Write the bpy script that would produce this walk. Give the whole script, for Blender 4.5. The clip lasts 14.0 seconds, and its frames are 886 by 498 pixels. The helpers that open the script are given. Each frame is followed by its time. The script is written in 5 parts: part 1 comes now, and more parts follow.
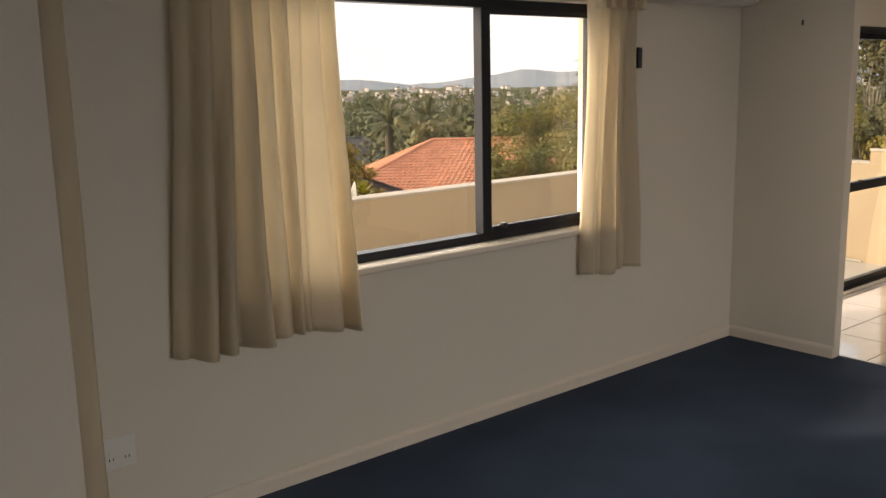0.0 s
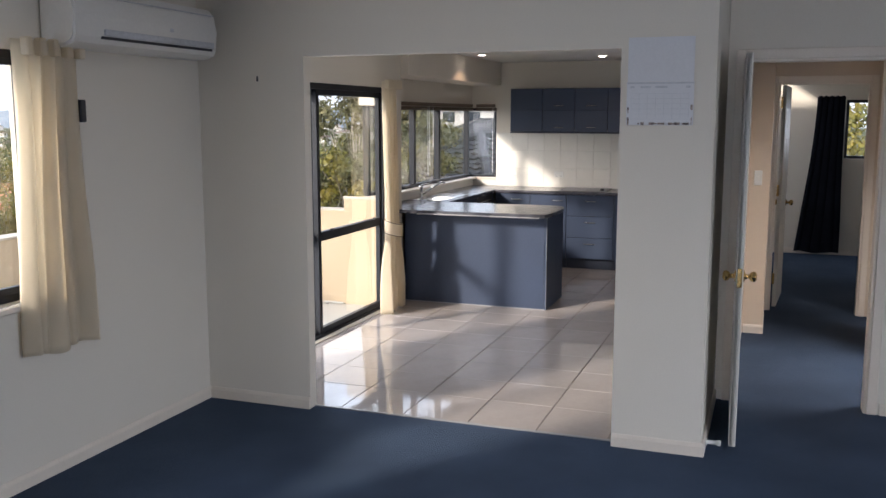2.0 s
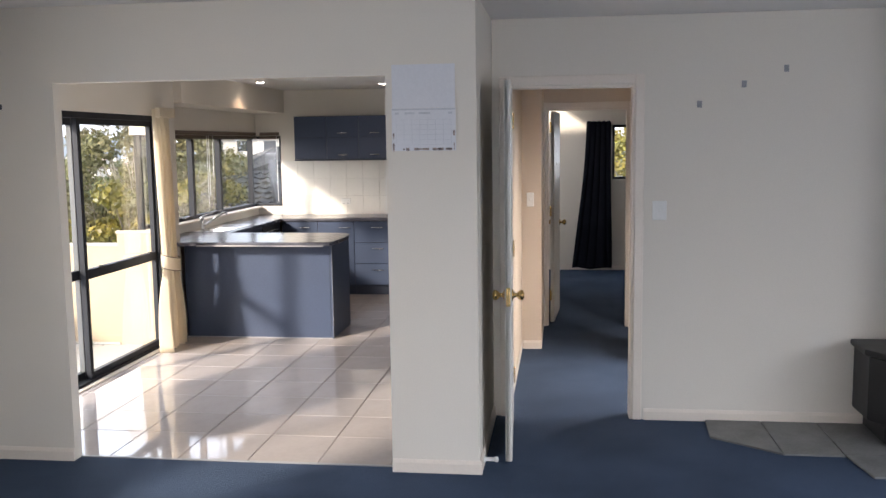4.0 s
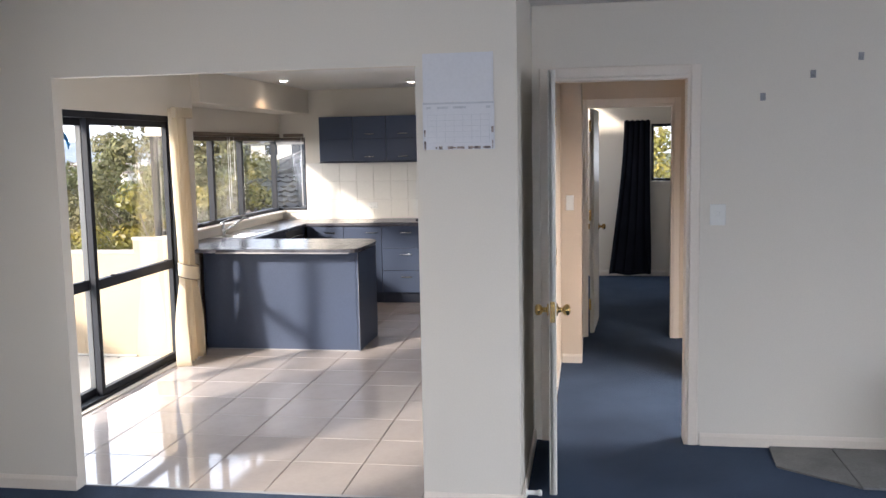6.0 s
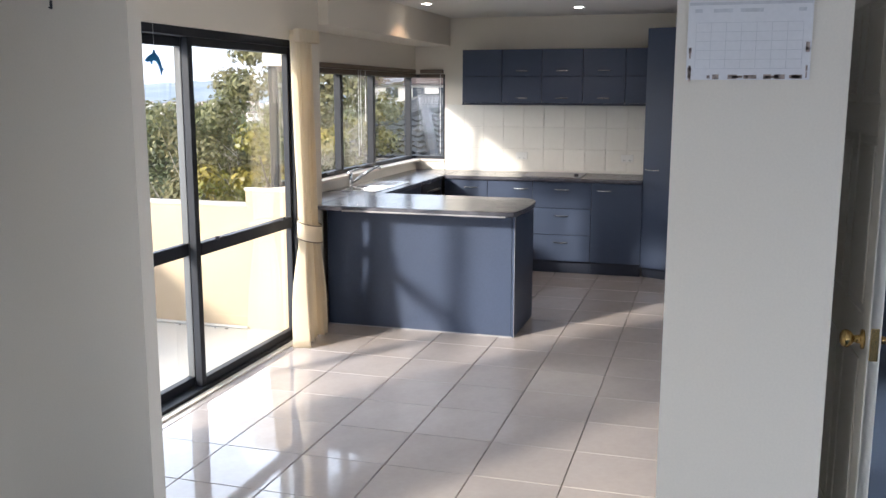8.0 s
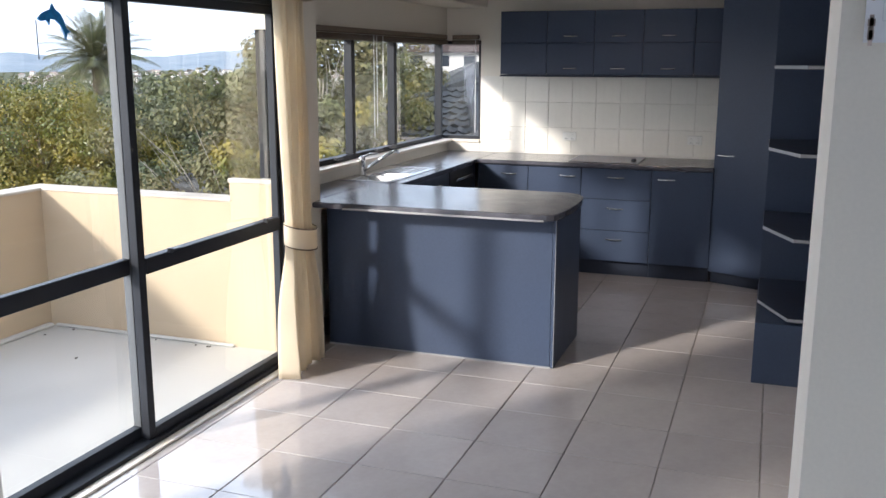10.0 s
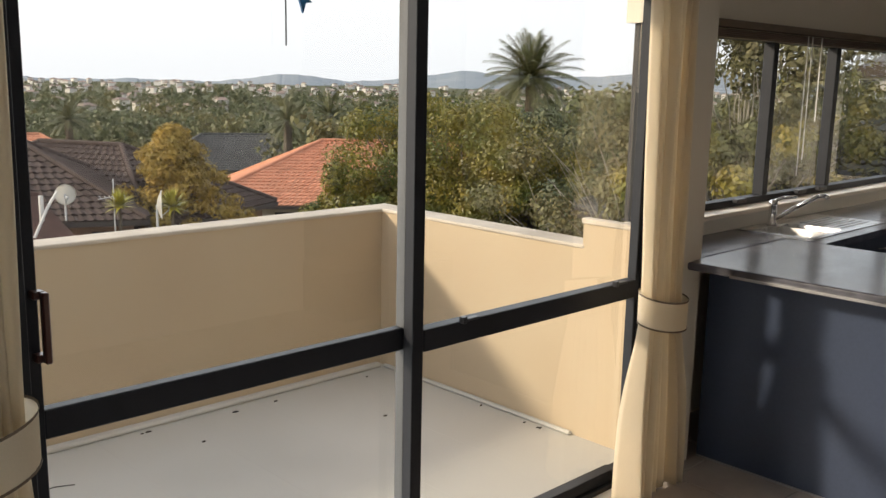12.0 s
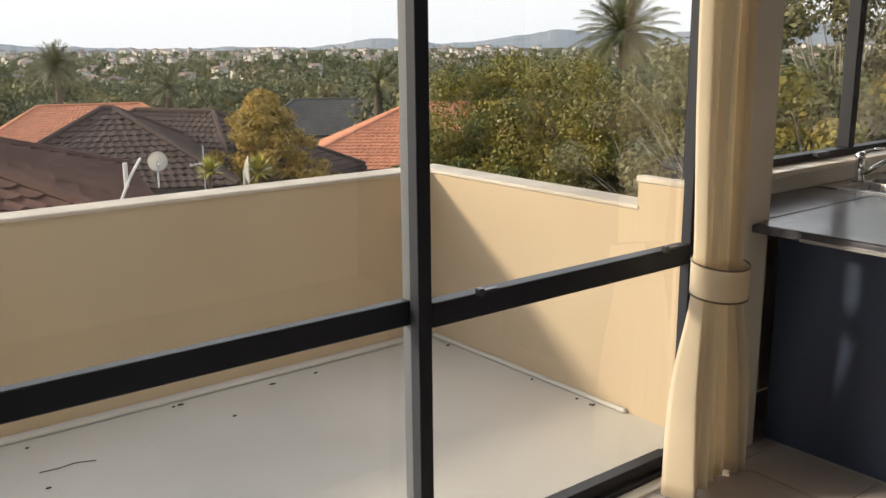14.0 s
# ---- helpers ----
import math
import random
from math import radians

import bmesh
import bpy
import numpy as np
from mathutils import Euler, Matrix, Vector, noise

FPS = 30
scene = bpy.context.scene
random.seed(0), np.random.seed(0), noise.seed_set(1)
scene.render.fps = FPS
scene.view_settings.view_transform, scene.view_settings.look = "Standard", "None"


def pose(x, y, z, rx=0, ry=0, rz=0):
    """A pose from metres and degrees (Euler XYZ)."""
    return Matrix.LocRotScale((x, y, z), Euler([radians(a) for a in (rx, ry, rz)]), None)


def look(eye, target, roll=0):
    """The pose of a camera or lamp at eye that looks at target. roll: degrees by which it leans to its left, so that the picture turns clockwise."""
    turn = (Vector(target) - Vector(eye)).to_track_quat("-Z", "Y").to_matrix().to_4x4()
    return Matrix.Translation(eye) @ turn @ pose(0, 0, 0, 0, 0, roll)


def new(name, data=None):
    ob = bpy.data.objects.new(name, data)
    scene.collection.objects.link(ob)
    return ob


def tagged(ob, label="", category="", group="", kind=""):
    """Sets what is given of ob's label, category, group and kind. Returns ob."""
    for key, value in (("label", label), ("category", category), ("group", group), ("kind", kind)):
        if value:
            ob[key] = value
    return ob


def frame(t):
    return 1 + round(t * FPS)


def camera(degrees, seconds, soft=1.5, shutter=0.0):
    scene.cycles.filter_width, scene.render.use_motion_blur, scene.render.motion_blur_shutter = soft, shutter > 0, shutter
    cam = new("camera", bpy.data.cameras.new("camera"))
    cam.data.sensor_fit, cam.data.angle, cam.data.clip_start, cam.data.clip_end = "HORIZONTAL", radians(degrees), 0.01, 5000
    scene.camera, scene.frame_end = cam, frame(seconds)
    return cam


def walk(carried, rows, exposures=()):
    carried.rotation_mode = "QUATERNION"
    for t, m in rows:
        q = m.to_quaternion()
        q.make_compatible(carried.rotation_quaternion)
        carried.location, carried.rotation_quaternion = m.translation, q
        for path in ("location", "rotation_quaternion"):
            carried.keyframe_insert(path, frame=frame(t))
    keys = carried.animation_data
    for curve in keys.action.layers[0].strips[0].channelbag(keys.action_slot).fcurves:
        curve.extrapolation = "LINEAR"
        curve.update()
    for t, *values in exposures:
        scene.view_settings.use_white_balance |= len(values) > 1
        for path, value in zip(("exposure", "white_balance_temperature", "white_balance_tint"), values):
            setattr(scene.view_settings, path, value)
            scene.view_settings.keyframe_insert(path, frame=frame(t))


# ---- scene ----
cam = camera(52.0, 14.0)
PATH = [
    (0, (-5.061, -3.163, 1.668), (-3.796, -1.658, 1.298), -1.1),
    (0.5, (-4.791, -3.243, 1.657), (-3.358, -1.89, 1.316), -1.2),
    (1, (-4.773, -3.277, 1.681), (-3.151, -2.152, 1.363), -1.0),
    (1.5, (-4.693, -3.209, 1.704), (-2.931, -2.314, 1.4), -0.3),
    (2, (-4.651, -3.232, 1.729), (-2.791, -2.556, 1.44), 0.0),
    (2.5, (-4.614, -3.307, 1.724), (-2.69, -2.826, 1.464), 0.4),
    (3, (-4.593, -3.369, 1.728), (-2.629, -3.071, 1.489), 0.4),
    (5.5, (-4.364, -3.373, 1.706), (-2.392, -3.119, 1.483), -1.3),
    (6, (-4.099, -3.267, 1.701), (-2.138, -2.949, 1.476), -1.1),
    (6.5, (-3.772, -3.079, 1.705), (-1.823, -2.701, 1.468), -0.7),
    (7, (-3.405, -2.953, 1.675), (-1.477, -2.485, 1.424), -0.3),
    (7.5, (-3.021, -2.791, 1.674), (-1.117, -2.254, 1.382), -0.2),
    (8, (-2.705, -2.606, 1.648), (-0.815, -2.047, 1.309), 0.1),
    (10.5, (-1.127, -2.306, 1.659), (0.678, -1.568, 1.214), 0.1),
    (11, (-0.762, -2.153, 1.645), (0.952, -1.213, 1.223), 0.4),
    (11.5, (-0.512, -2.059, 1.656), (1.047, -0.873, 1.255), 0.4),
    (12, (-0.193, -1.892, 1.588), (1.175, -0.481, 1.217), 1.2),
    (12.5, (-0.023, -1.858, 1.577), (1.142, -0.274, 1.212), 1.5),
    (13, (0.032, -1.865, 1.581), (1.066, -0.196, 1.199), 1.2),
    (13.5, (0.085, -1.86, 1.578), (1.095, -0.185, 1.164), 0.4),
    (14, (0.194, -1.816, 1.532), (1.395, -0.282, 1.079), -0.5),
]
walk(cam, [(t, look(eye, target, roll)) for t, eye, target, roll in PATH],
     exposures=[(0, 0.32, 7600, 16), (0.5, 0.48, 5750, 14), (1.5, 0.72, 5700, 13), (2.5, 0.88, 5950, 15), (3, 1.15, 6000, 15), (5.5, 1.33, 5900, 15), (7, 1.4, 5800, 13), (8, 1.22, 5700, 12), (10.5, 0.68, 5500, 12), (11.5, 0.2, 6450, 11), (12.5, 0.1, 6600, 11), (14, 0.1, 6600, 11)])

# ---- world, sun, exposure ----
world = bpy.data.worlds.new("world")
scene.world = world
world.use_nodes = True
wn = world.node_tree
sky = wn.nodes.new("ShaderNodeTexSky")
sky.sky_type = "NISHITA"
sky.sun_disc = False
SUN_FROM = Vector((-1.48, 1.0, 0.72)).normalized()
sky.sun_elevation = math.asin(SUN_FROM.z)
sky.sun_rotation = math.atan2(SUN_FROM.x, SUN_FROM.y)
sky.air_density, sky.dust_density, sky.ozone_density = 1.0, 4.0, 1.0
wn.nodes["Background"].inputs["Strength"].default_value = 0.15
veil = wn.nodes.new("ShaderNodeMix")
veil.data_type = "RGBA"
veil.inputs["Factor"].default_value = 0.63
veil.inputs["B"].default_value = (10.0, 10.2, 10.6, 1)
wn.links.new(sky.outputs["Color"], veil.inputs["A"])
wn.links.new(veil.outputs["Result"], wn.nodes["Background"].inputs["Color"])
sun = new("sun", bpy.data.lights.new("sun", "SUN"))
sun.data.energy, sun.data.angle, sun.data.color = 3.3, radians(4.6), (1.0, 0.86, 0.66)
sun.matrix_world = look(SUN_FROM * 50, (0, 0, 0))


def window_or_fill_lamp(x, y, z, tx, ty, tz, w, h, power, color=(0.95, 0.97, 1.0), spread=180):
    """An area lamp: the sky's light in a window's opening, or added fill."""
    lamp = new("window_or_fill_light", bpy.data.lights.new("window_or_fill_light", "AREA"))
    lamp.data.shape, lamp.data.size, lamp.data.size_y = "RECTANGLE", w, h
    lamp.data.energy, lamp.data.color, lamp.data.spread = power, color, radians(spread)
    lamp.matrix_world = look((x, y, z), (tx, ty, tz))
    return lamp


window_or_fill_lamp(-2.3, 0.22, 1.45, -2.3, -3, 0.9, 2.0, 1.1, 14)
window_or_fill_lamp(1.6, 0.18, 1.05, 1.6, -3, 0.85, 2.2, 1.9, 14, spread=160)
window_or_fill_lamp(4.6, 0.55, 1.4, 4.6, -2, 0.1, 2.9, 0.8, 5, spread=140)
# South window is out of view, inferred from the evenly lit right wall.
window_or_fill_lamp(-2.9, -7.12, 1.25, -2.2, -3.4, -1.8, 4.4, 1.4, 33, spread=96)
# Fill added for pier and hall, through an added, unseen west opening.
window_or_fill_lamp(-7.12, -3.4, 1.1, 0.4, -3.2, 0.2, 0.9, 0.9, 3.0, spread=56)
# Warm fill added for the hall; the wall behind it is solid.
window_or_fill_lamp(1.75, -5.05, 1.4, 2.1, -3.9, -0.1, 1.0, 1.4, 30, (1.0, 0.90, 0.78), 120)
window_or_fill_lamp(7.84, -4.45, 1.55, 6.4, -4.2, 0.2, 0.9, 0.7, 3)


def spot_lamp(x, y, z):
    """A warm halogen behind a downlight's glass."""
    lamp = new("downlight_beam", bpy.data.lights.new("downlight_beam", "SPOT"))
    lamp.data.energy, lamp.data.color, lamp.data.spot_size, lamp.data.spot_blend, lamp.data.shadow_soft_size = 5.0, (1.0, 0.62, 0.34), radians(125), 0.5, 0.03
    lamp.matrix_world = look((x, y, z), (x, y, 0))


for sx, sy in ((2.85, -1.14), (4.57, -0.31), (5.19, -1.46)):
    spot_lamp(sx, sy, 2.35)

# ---- materials ----


def material(name, color, rough=0.6, metal=0.0, vary=0.12, scale=3.0, fine=60.0, bump=0.15, tint=None, random_piece=0.0, spec=0.5,
             dist=0.002, coords="Object", stretch=(1, 1, 1), island=False, thin=0.0):
    """A surface with coarse blotches and fine grain in colour, gloss and relief."""
    m = bpy.data.materials.new(name)
    m.use_nodes = True
    n, l = m.node_tree.nodes, m.node_tree.links
    b = n["Principled BSDF"]
    b.inputs["Metallic"].default_value = metal
    b.inputs["Specular IOR Level"].default_value = spec
    tc = n.new("ShaderNodeTexCoord")
    mp = n.new("ShaderNodeMapping")
    mp.inputs["Scale"].default_value = stretch
    l.new(tc.outputs[coords], mp.inputs["Vector"])
    big = n.new("ShaderNodeTexNoise")
    big.inputs["Scale"].default_value, big.inputs["Detail"].default_value = scale, 4.0
    small = n.new("ShaderNodeTexNoise")
    small.inputs["Scale"].default_value, small.inputs["Detail"].default_value = fine, 3.0
    for t in (big, small):
        l.new(mp.outputs["Vector"], t.inputs["Vector"])
    ramp = n.new("ShaderNodeMapRange")
    ramp.inputs["From Min"].default_value, ramp.inputs["From Max"].default_value = 0.3, 0.7
    l.new(big.outputs["Fac"], ramp.inputs["Value"])
    mix = n.new("ShaderNodeMix")
    mix.data_type = "RGBA"
    other = tint or tuple(c * (1 - 2 * vary) for c in color)
    mix.inputs["A"].default_value, mix.inputs["B"].default_value = (*color, 1), (*other, 1)
    l.new(ramp.outputs["Result"], mix.inputs["Factor"])
    grain = n.new("ShaderNodeMapRange")
    grain.inputs["From Min"].default_value, grain.inputs["From Max"].default_value = 0.25, 0.75
    grain.inputs["To Min"].default_value, grain.inputs["To Max"].default_value = 1 - vary, 1 + vary
    l.new(small.outputs["Fac"], grain.inputs["Value"])
    hsv = n.new("ShaderNodeHueSaturation")
    l.new(mix.outputs["Result"], hsv.inputs["Color"])
    if random_piece:
        if island:
            info = n.new("ShaderNodeNewGeometry").outputs["Random Per Island"]
        else:
            info = n.new("ShaderNodeObjectInfo").outputs["Random"]
        rr = n.new("ShaderNodeMapRange")
        rr.inputs["To Min"].default_value, rr.inputs["To Max"].default_value = 1 - random_piece, 1 + random_piece
        l.new(info, rr.inputs["Value"])
        mul = n.new("ShaderNodeMath")
        mul.operation = "MULTIPLY"
        l.new(rr.outputs["Result"], mul.inputs[0])
        l.new(grain.outputs["Result"], mul.inputs[1])
        l.new(mul.outputs["Value"], hsv.inputs["Value"])
    else:
        l.new(grain.outputs["Result"], hsv.inputs["Value"])
    l.new(hsv.outputs["Color"], b.inputs["Base Color"])
    rg = n.new("ShaderNodeMapRange")
    rg.inputs["To Min"].default_value, rg.inputs["To Max"].default_value = max(0.0, rough - 0.08), min(1.0, rough + 0.08)
    l.new(big.outputs["Fac"], rg.inputs["Value"])
    l.new(rg.outputs["Result"], b.inputs["Roughness"])
    if bump:
        bp = n.new("ShaderNodeBump")
        bp.inputs["Strength"].default_value, bp.inputs["Distance"].default_value = bump, dist
        l.new(small.outputs["Fac"], bp.inputs["Height"])
        l.new(bp.outputs["Normal"], b.inputs["Normal"])
    if thin:
        tr = n.new("ShaderNodeBsdfTranslucent")
        l.new(hsv.outputs["Color"], tr.inputs["Color"])
        ms = n.new("ShaderNodeMixShader")
        ms.inputs["Fac"].default_value = thin
        l.new(b.outputs["BSDF"], ms.inputs[1])
        l.new(tr.outputs["BSDF"], ms.inputs[2])
        l.new(ms.outputs["Shader"], n["Material Output"].inputs["Surface"])
    return m


def glass_material(name="window_glass", tint=(0.97, 0.99, 0.98)):
    m = bpy.data.materials.new(name)
    m.use_nodes = True
    n, l = m.node_tree.nodes, m.node_tree.links
    n.remove(n["Principled BSDF"])
    clear = n.new("ShaderNodeBsdfTransparent")
    clear.inputs["Color"].default_value = (*tint, 1)
    gloss = n.new("ShaderNodeBsdfGlossy")
    gloss.inputs["Roughness"].default_value = 0.0
    lw = n.new("ShaderNodeLayerWeight")
    lw.inputs["Blend"].default_value = 0.5
    steep = n.new("ShaderNodeMath")
    steep.operation = "POWER"
    steep.inputs[1].default_value = 4.0
    l.new(lw.outputs["Facing"], steep.inputs[0])
    twice = n.new("ShaderNodeMath")
    twice.operation, twice.use_clamp = "MULTIPLY_ADD", True
    twice.inputs[1].default_value, twice.inputs[2].default_value = 0.85, 0.08
    l.new(steep.outputs["Value"], twice.inputs[0])
    mix = n.new("ShaderNodeMixShader")
    l.new(twice.outputs["Value"], mix.inputs["Fac"])
    l.new(clear.outputs["BSDF"], mix.inputs[1])
    l.new(gloss.outputs["BSDF"], mix.inputs[2])
    l.new(mix.outputs["Shader"], n["Material Output"].inputs["Surface"])
    return m


def glow_material(name, color, strength):
    m = bpy.data.materials.new(name)
    m.use_nodes = True
    b = m.node_tree.nodes["Principled BSDF"]
    b.inputs["Base Color"].default_value = (*color, 1)
    b.inputs["Emission Color"].default_value = (*color, 1)
    b.inputs["Emission Strength"].default_value = strength
    return m


M = {
    "wall": material("painted_plaster", (0.73, 0.68, 0.59), 0.6, vary=0.025, scale=0.9, fine=140, bump=0.12, tint=(0.715, 0.66, 0.57)),
    # Wall plaster tinted darker and orange to carry the hall's warm light.
    "hallwall": material("warm_lit_hall_plaster", (0.66, 0.55, 0.43), 0.6, vary=0.025, scale=0.9, fine=140, bump=0.12),
    "ceiling": material("ceiling_paint", (0.80, 0.78, 0.74), 0.7, vary=0.02, scale=0.8, fine=120, bump=0.1),
    "trim": material("gloss_trim_paint", (0.78, 0.70, 0.60), 0.35, vary=0.03, scale=2, fine=90, bump=0.05),
    "doorpaint": material("door_paint", (0.78, 0.74, 0.66), 0.35, vary=0.03, scale=2, fine=60, bump=0.05),
    "carpet": material("navy_carpet", (0.060, 0.088, 0.142), 0.95, vary=0.3, scale=1.6, fine=420, bump=0.9, tint=(0.040, 0.059, 0.097), dist=0.006, spec=0.15),
    "tile": material("glazed_floor_tile", (0.46, 0.415, 0.39), 0.03, vary=0.04, scale=5, fine=40, bump=0.015, random_piece=0.04, spec=0.7),
    "grout": material("tile_grout", (0.36, 0.315, 0.285), 0.85, vary=0.12, scale=6, fine=200, bump=0.3),
    "walltile": material("splashback_tile", (0.80, 0.77, 0.70), 0.15, vary=0.02, scale=5, fine=40, bump=0.02, random_piece=0.03),
    "walltilegrout": material("splashback_grout", (0.79, 0.755, 0.685), 0.8, vary=0.05, fine=200),
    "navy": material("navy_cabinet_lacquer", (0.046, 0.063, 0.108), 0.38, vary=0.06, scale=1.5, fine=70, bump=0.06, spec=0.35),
    # Darker navy for toe kicks, cabinet bodies, bottom panels and shelves.
    "navydark": material("darker_navy_lacquer", (0.020, 0.028, 0.052), 0.5, vary=0.08, scale=2, fine=80),
    "worktop": material("speckled_laminate", (0.10, 0.10, 0.12), 0.22, vary=0.22, scale=14, fine=420, bump=0.03),
    "edge": material("pale_edge_strip", (0.30, 0.30, 0.31), 0.4, vary=0.05),
    "alu": material("dark_bronze_aluminium", (0.022, 0.024, 0.030), 0.5, vary=0.08, scale=3, fine=150, bump=0.05, spec=0.22),
    # Dark frame metal lightened to grey: sun on the stile, as colour.
    "sunlitalu": material("sunlit_grey_aluminium", (0.10, 0.105, 0.11), 0.5, vary=0.08, scale=3, fine=150, bump=0.05, spec=0.4),
    "steel": material("brushed_steel", (0.62, 0.62, 0.62), 0.25, metal=1.0, vary=0.05, scale=4, fine=180, bump=0.05, stretch=(1, 12, 1)),
    "chrome": material("chrome", (0.80, 0.80, 0.80), 0.08, metal=1.0, vary=0.02, bump=0),
    "brass": material("polished_brass", (0.62, 0.42, 0.16), 0.2, metal=1.0, vary=0.08, scale=8, fine=60, bump=0.02),
    "curtain": material("cream_curtain", (0.85, 0.765, 0.61), 0.9, vary=0.05, scale=2.5, fine=500, bump=0.4, spec=0.1, thin=0.5),
    "cord": material("dark_tie_piping", (0.18, 0.14, 0.10), 0.8, vary=0.1),
    "blackcurtain": material("dark_navy_curtain", (0.012, 0.013, 0.020), 0.95, vary=0.2, scale=2, fine=300, bump=0.4, spec=0.1),
    "stucco": material("painted_stucco", (0.52, 0.425, 0.30), 0.85, vary=0.05, scale=1.3, fine=160, bump=0.35, tint=(0.49, 0.385, 0.265)),
    "stuccocap": material("weathered_cap", (0.62, 0.56, 0.48), 0.8, vary=0.12, scale=5, fine=90, bump=0.3, tint=(0.45, 0.40, 0.34)),
    "deck": material("balcony_membrane", (0.58, 0.57, 0.54), 0.6, vary=0.05, scale=1.2, fine=120, bump=0.2, tint=(0.50, 0.49, 0.46)),
    "dirt": material("gutter_dirt", (0.09, 0.08, 0.07), 0.95, vary=0.3, scale=20, fine=200),
    "white": material("white_plastic", (0.78, 0.77, 0.73), 0.3, vary=0.02, bump=0.02),
    "acbody": material("aged_white_plastic", (0.72, 0.70, 0.66), 0.35, vary=0.03, bump=0.02),
    "darkplastic": material("dark_plastic", (0.03, 0.03, 0.035), 0.4, vary=0.1),
    "paper": material("calendar_paper", (0.72, 0.72, 0.74), 0.7, vary=0.03, scale=3, fine=80, bump=0.05),
    "ink": material("printed_grey", (0.60, 0.61, 0.64), 0.7, vary=0.1),
    "inkdark": material("printed_dark", (0.16, 0.14, 0.13), 0.7, vary=0.4, scale=30, tint=(0.5, 0.4, 0.35)),
    "blindwood": material("blind_slat_wood", (0.20, 0.15, 0.11), 0.5, vary=0.15, scale=4, fine=60, stretch=(1, 10, 10)),
    "slate": material("slate_hearth_tile", (0.16, 0.16, 0.155), 0.5, vary=0.15, scale=5, fine=70, bump=0.4, random_piece=0.15),
    "iron": material("black_cast_iron", (0.012, 0.012, 0.013), 0.45, vary=0.2, scale=6, fine=120, bump=0.2),
    "handlered": material("red_brown_handle", (0.06, 0.018, 0.012), 0.35, vary=0.1),
    "dolphin": material("blue_plastic", (0.02, 0.22, 0.55), 0.3, vary=0.2, scale=12),
    "glass": glass_material(),
    "lamp": glow_material("downlight_bulb", (1.0, 0.88, 0.72), 12.0),
}

# ---- mesh helpers ----


def link(name, bm, mat, parent=None, label="", smooth=False):
    me = bpy.data.meshes.new(name)
    bmesh.ops.recalc_face_normals(bm, faces=bm.faces)
    bm.to_mesh(me)
    bm.free()
    if smooth:
        me.polygons.foreach_set("use_smooth", [True] * len(me.polygons))
    for mm in mat if isinstance(mat, (list, tuple)) else [mat]:
        me.materials.append(mm)
    ob = new(name, me)
    if parent:
        ob.parent = parent
    if label:
        ob["label"] = label
    return ob


def part(name, bm, mat, parent, label="", smooth=False):
    return link(name, bm, mat, parent, label, smooth)


def thing(name, label, category, group="", at=(0, 0, 0), rz=0.0):
    e = new(name)
    e.empty_display_size = 0.1
    e.matrix_world = pose(*at, 0, 0, rz)
    return tagged(e, label, category, group)


def box(bm, x0, x1, y0, y1, z0, z1, bevel=0.0, seg=1):
    vs = [bm.verts.new((x, y, z)) for z in (z0, z1) for x, y in ((x0, y0), (x1, y0), (x1, y1), (x0, y1))]
    fs = [bm.faces.new([vs[i] for i in f]) for f in ((3, 2, 1, 0), (4, 5, 6, 7), (0, 1, 5, 4), (1, 2, 6, 5), (2, 3, 7, 6), (3, 0, 4, 7))]
    if bevel:
        es = list({e for f in fs for e in f.edges})
        bmesh.ops.bevel(bm, geom=es, offset=bevel, segments=seg, affect="EDGES", profile=0.5)
    return bm


def boxes(*args, bevel=0.0):
    bm = bmesh.new()
    for a in args:
        box(bm, *a, bevel=bevel)
    return bm


def prism(bm, pts, z0, z1, bevel=0.0, seg=2):
    lo = [bm.verts.new((x, y, z0)) for x, y in pts]
    hi = [bm.verts.new((x, y, z1)) for x, y in pts]
    n = len(pts)
    fs = [bm.faces.new(lo[::-1]), bm.faces.new(hi)]
    fs += [bm.faces.new((lo[i], lo[(i + 1) % n], hi[(i + 1) % n], hi[i])) for i in range(n)]
    if bevel:
        bmesh.ops.bevel(bm, geom=list(fs[0].edges) + list(fs[1].edges), offset=bevel, segments=seg, affect="EDGES", profile=0.5)
    return bm


def cyl(bm, a, b, r0, r1=None, seg=12, caps=True):
    a, b = Vector(a), Vector(b)
    q = (b - a).to_track_quat("Z", "Y").to_matrix()
    r1 = r0 if r1 is None else r1
    ra, rb = [], []
    for i in range(seg):
        c = Vector((math.cos(2 * math.pi * i / seg), math.sin(2 * math.pi * i / seg), 0))
        ra.append(bm.verts.new(a + q @ (c * r0)))
        rb.append(bm.verts.new(b + q @ (c * r1)))
    for i in range(seg):
        bm.faces.new((ra[i], ra[(i + 1) % seg], rb[(i + 1) % seg], rb[i]))
    if caps:
        bm.faces.new(ra[::-1])
        bm.faces.new(rb)
    return bm


def tube(bm, pts, r, seg=8):
    for a, b in zip(pts, pts[1:]):
        cyl(bm, a, b, r, r, seg)
    return bm


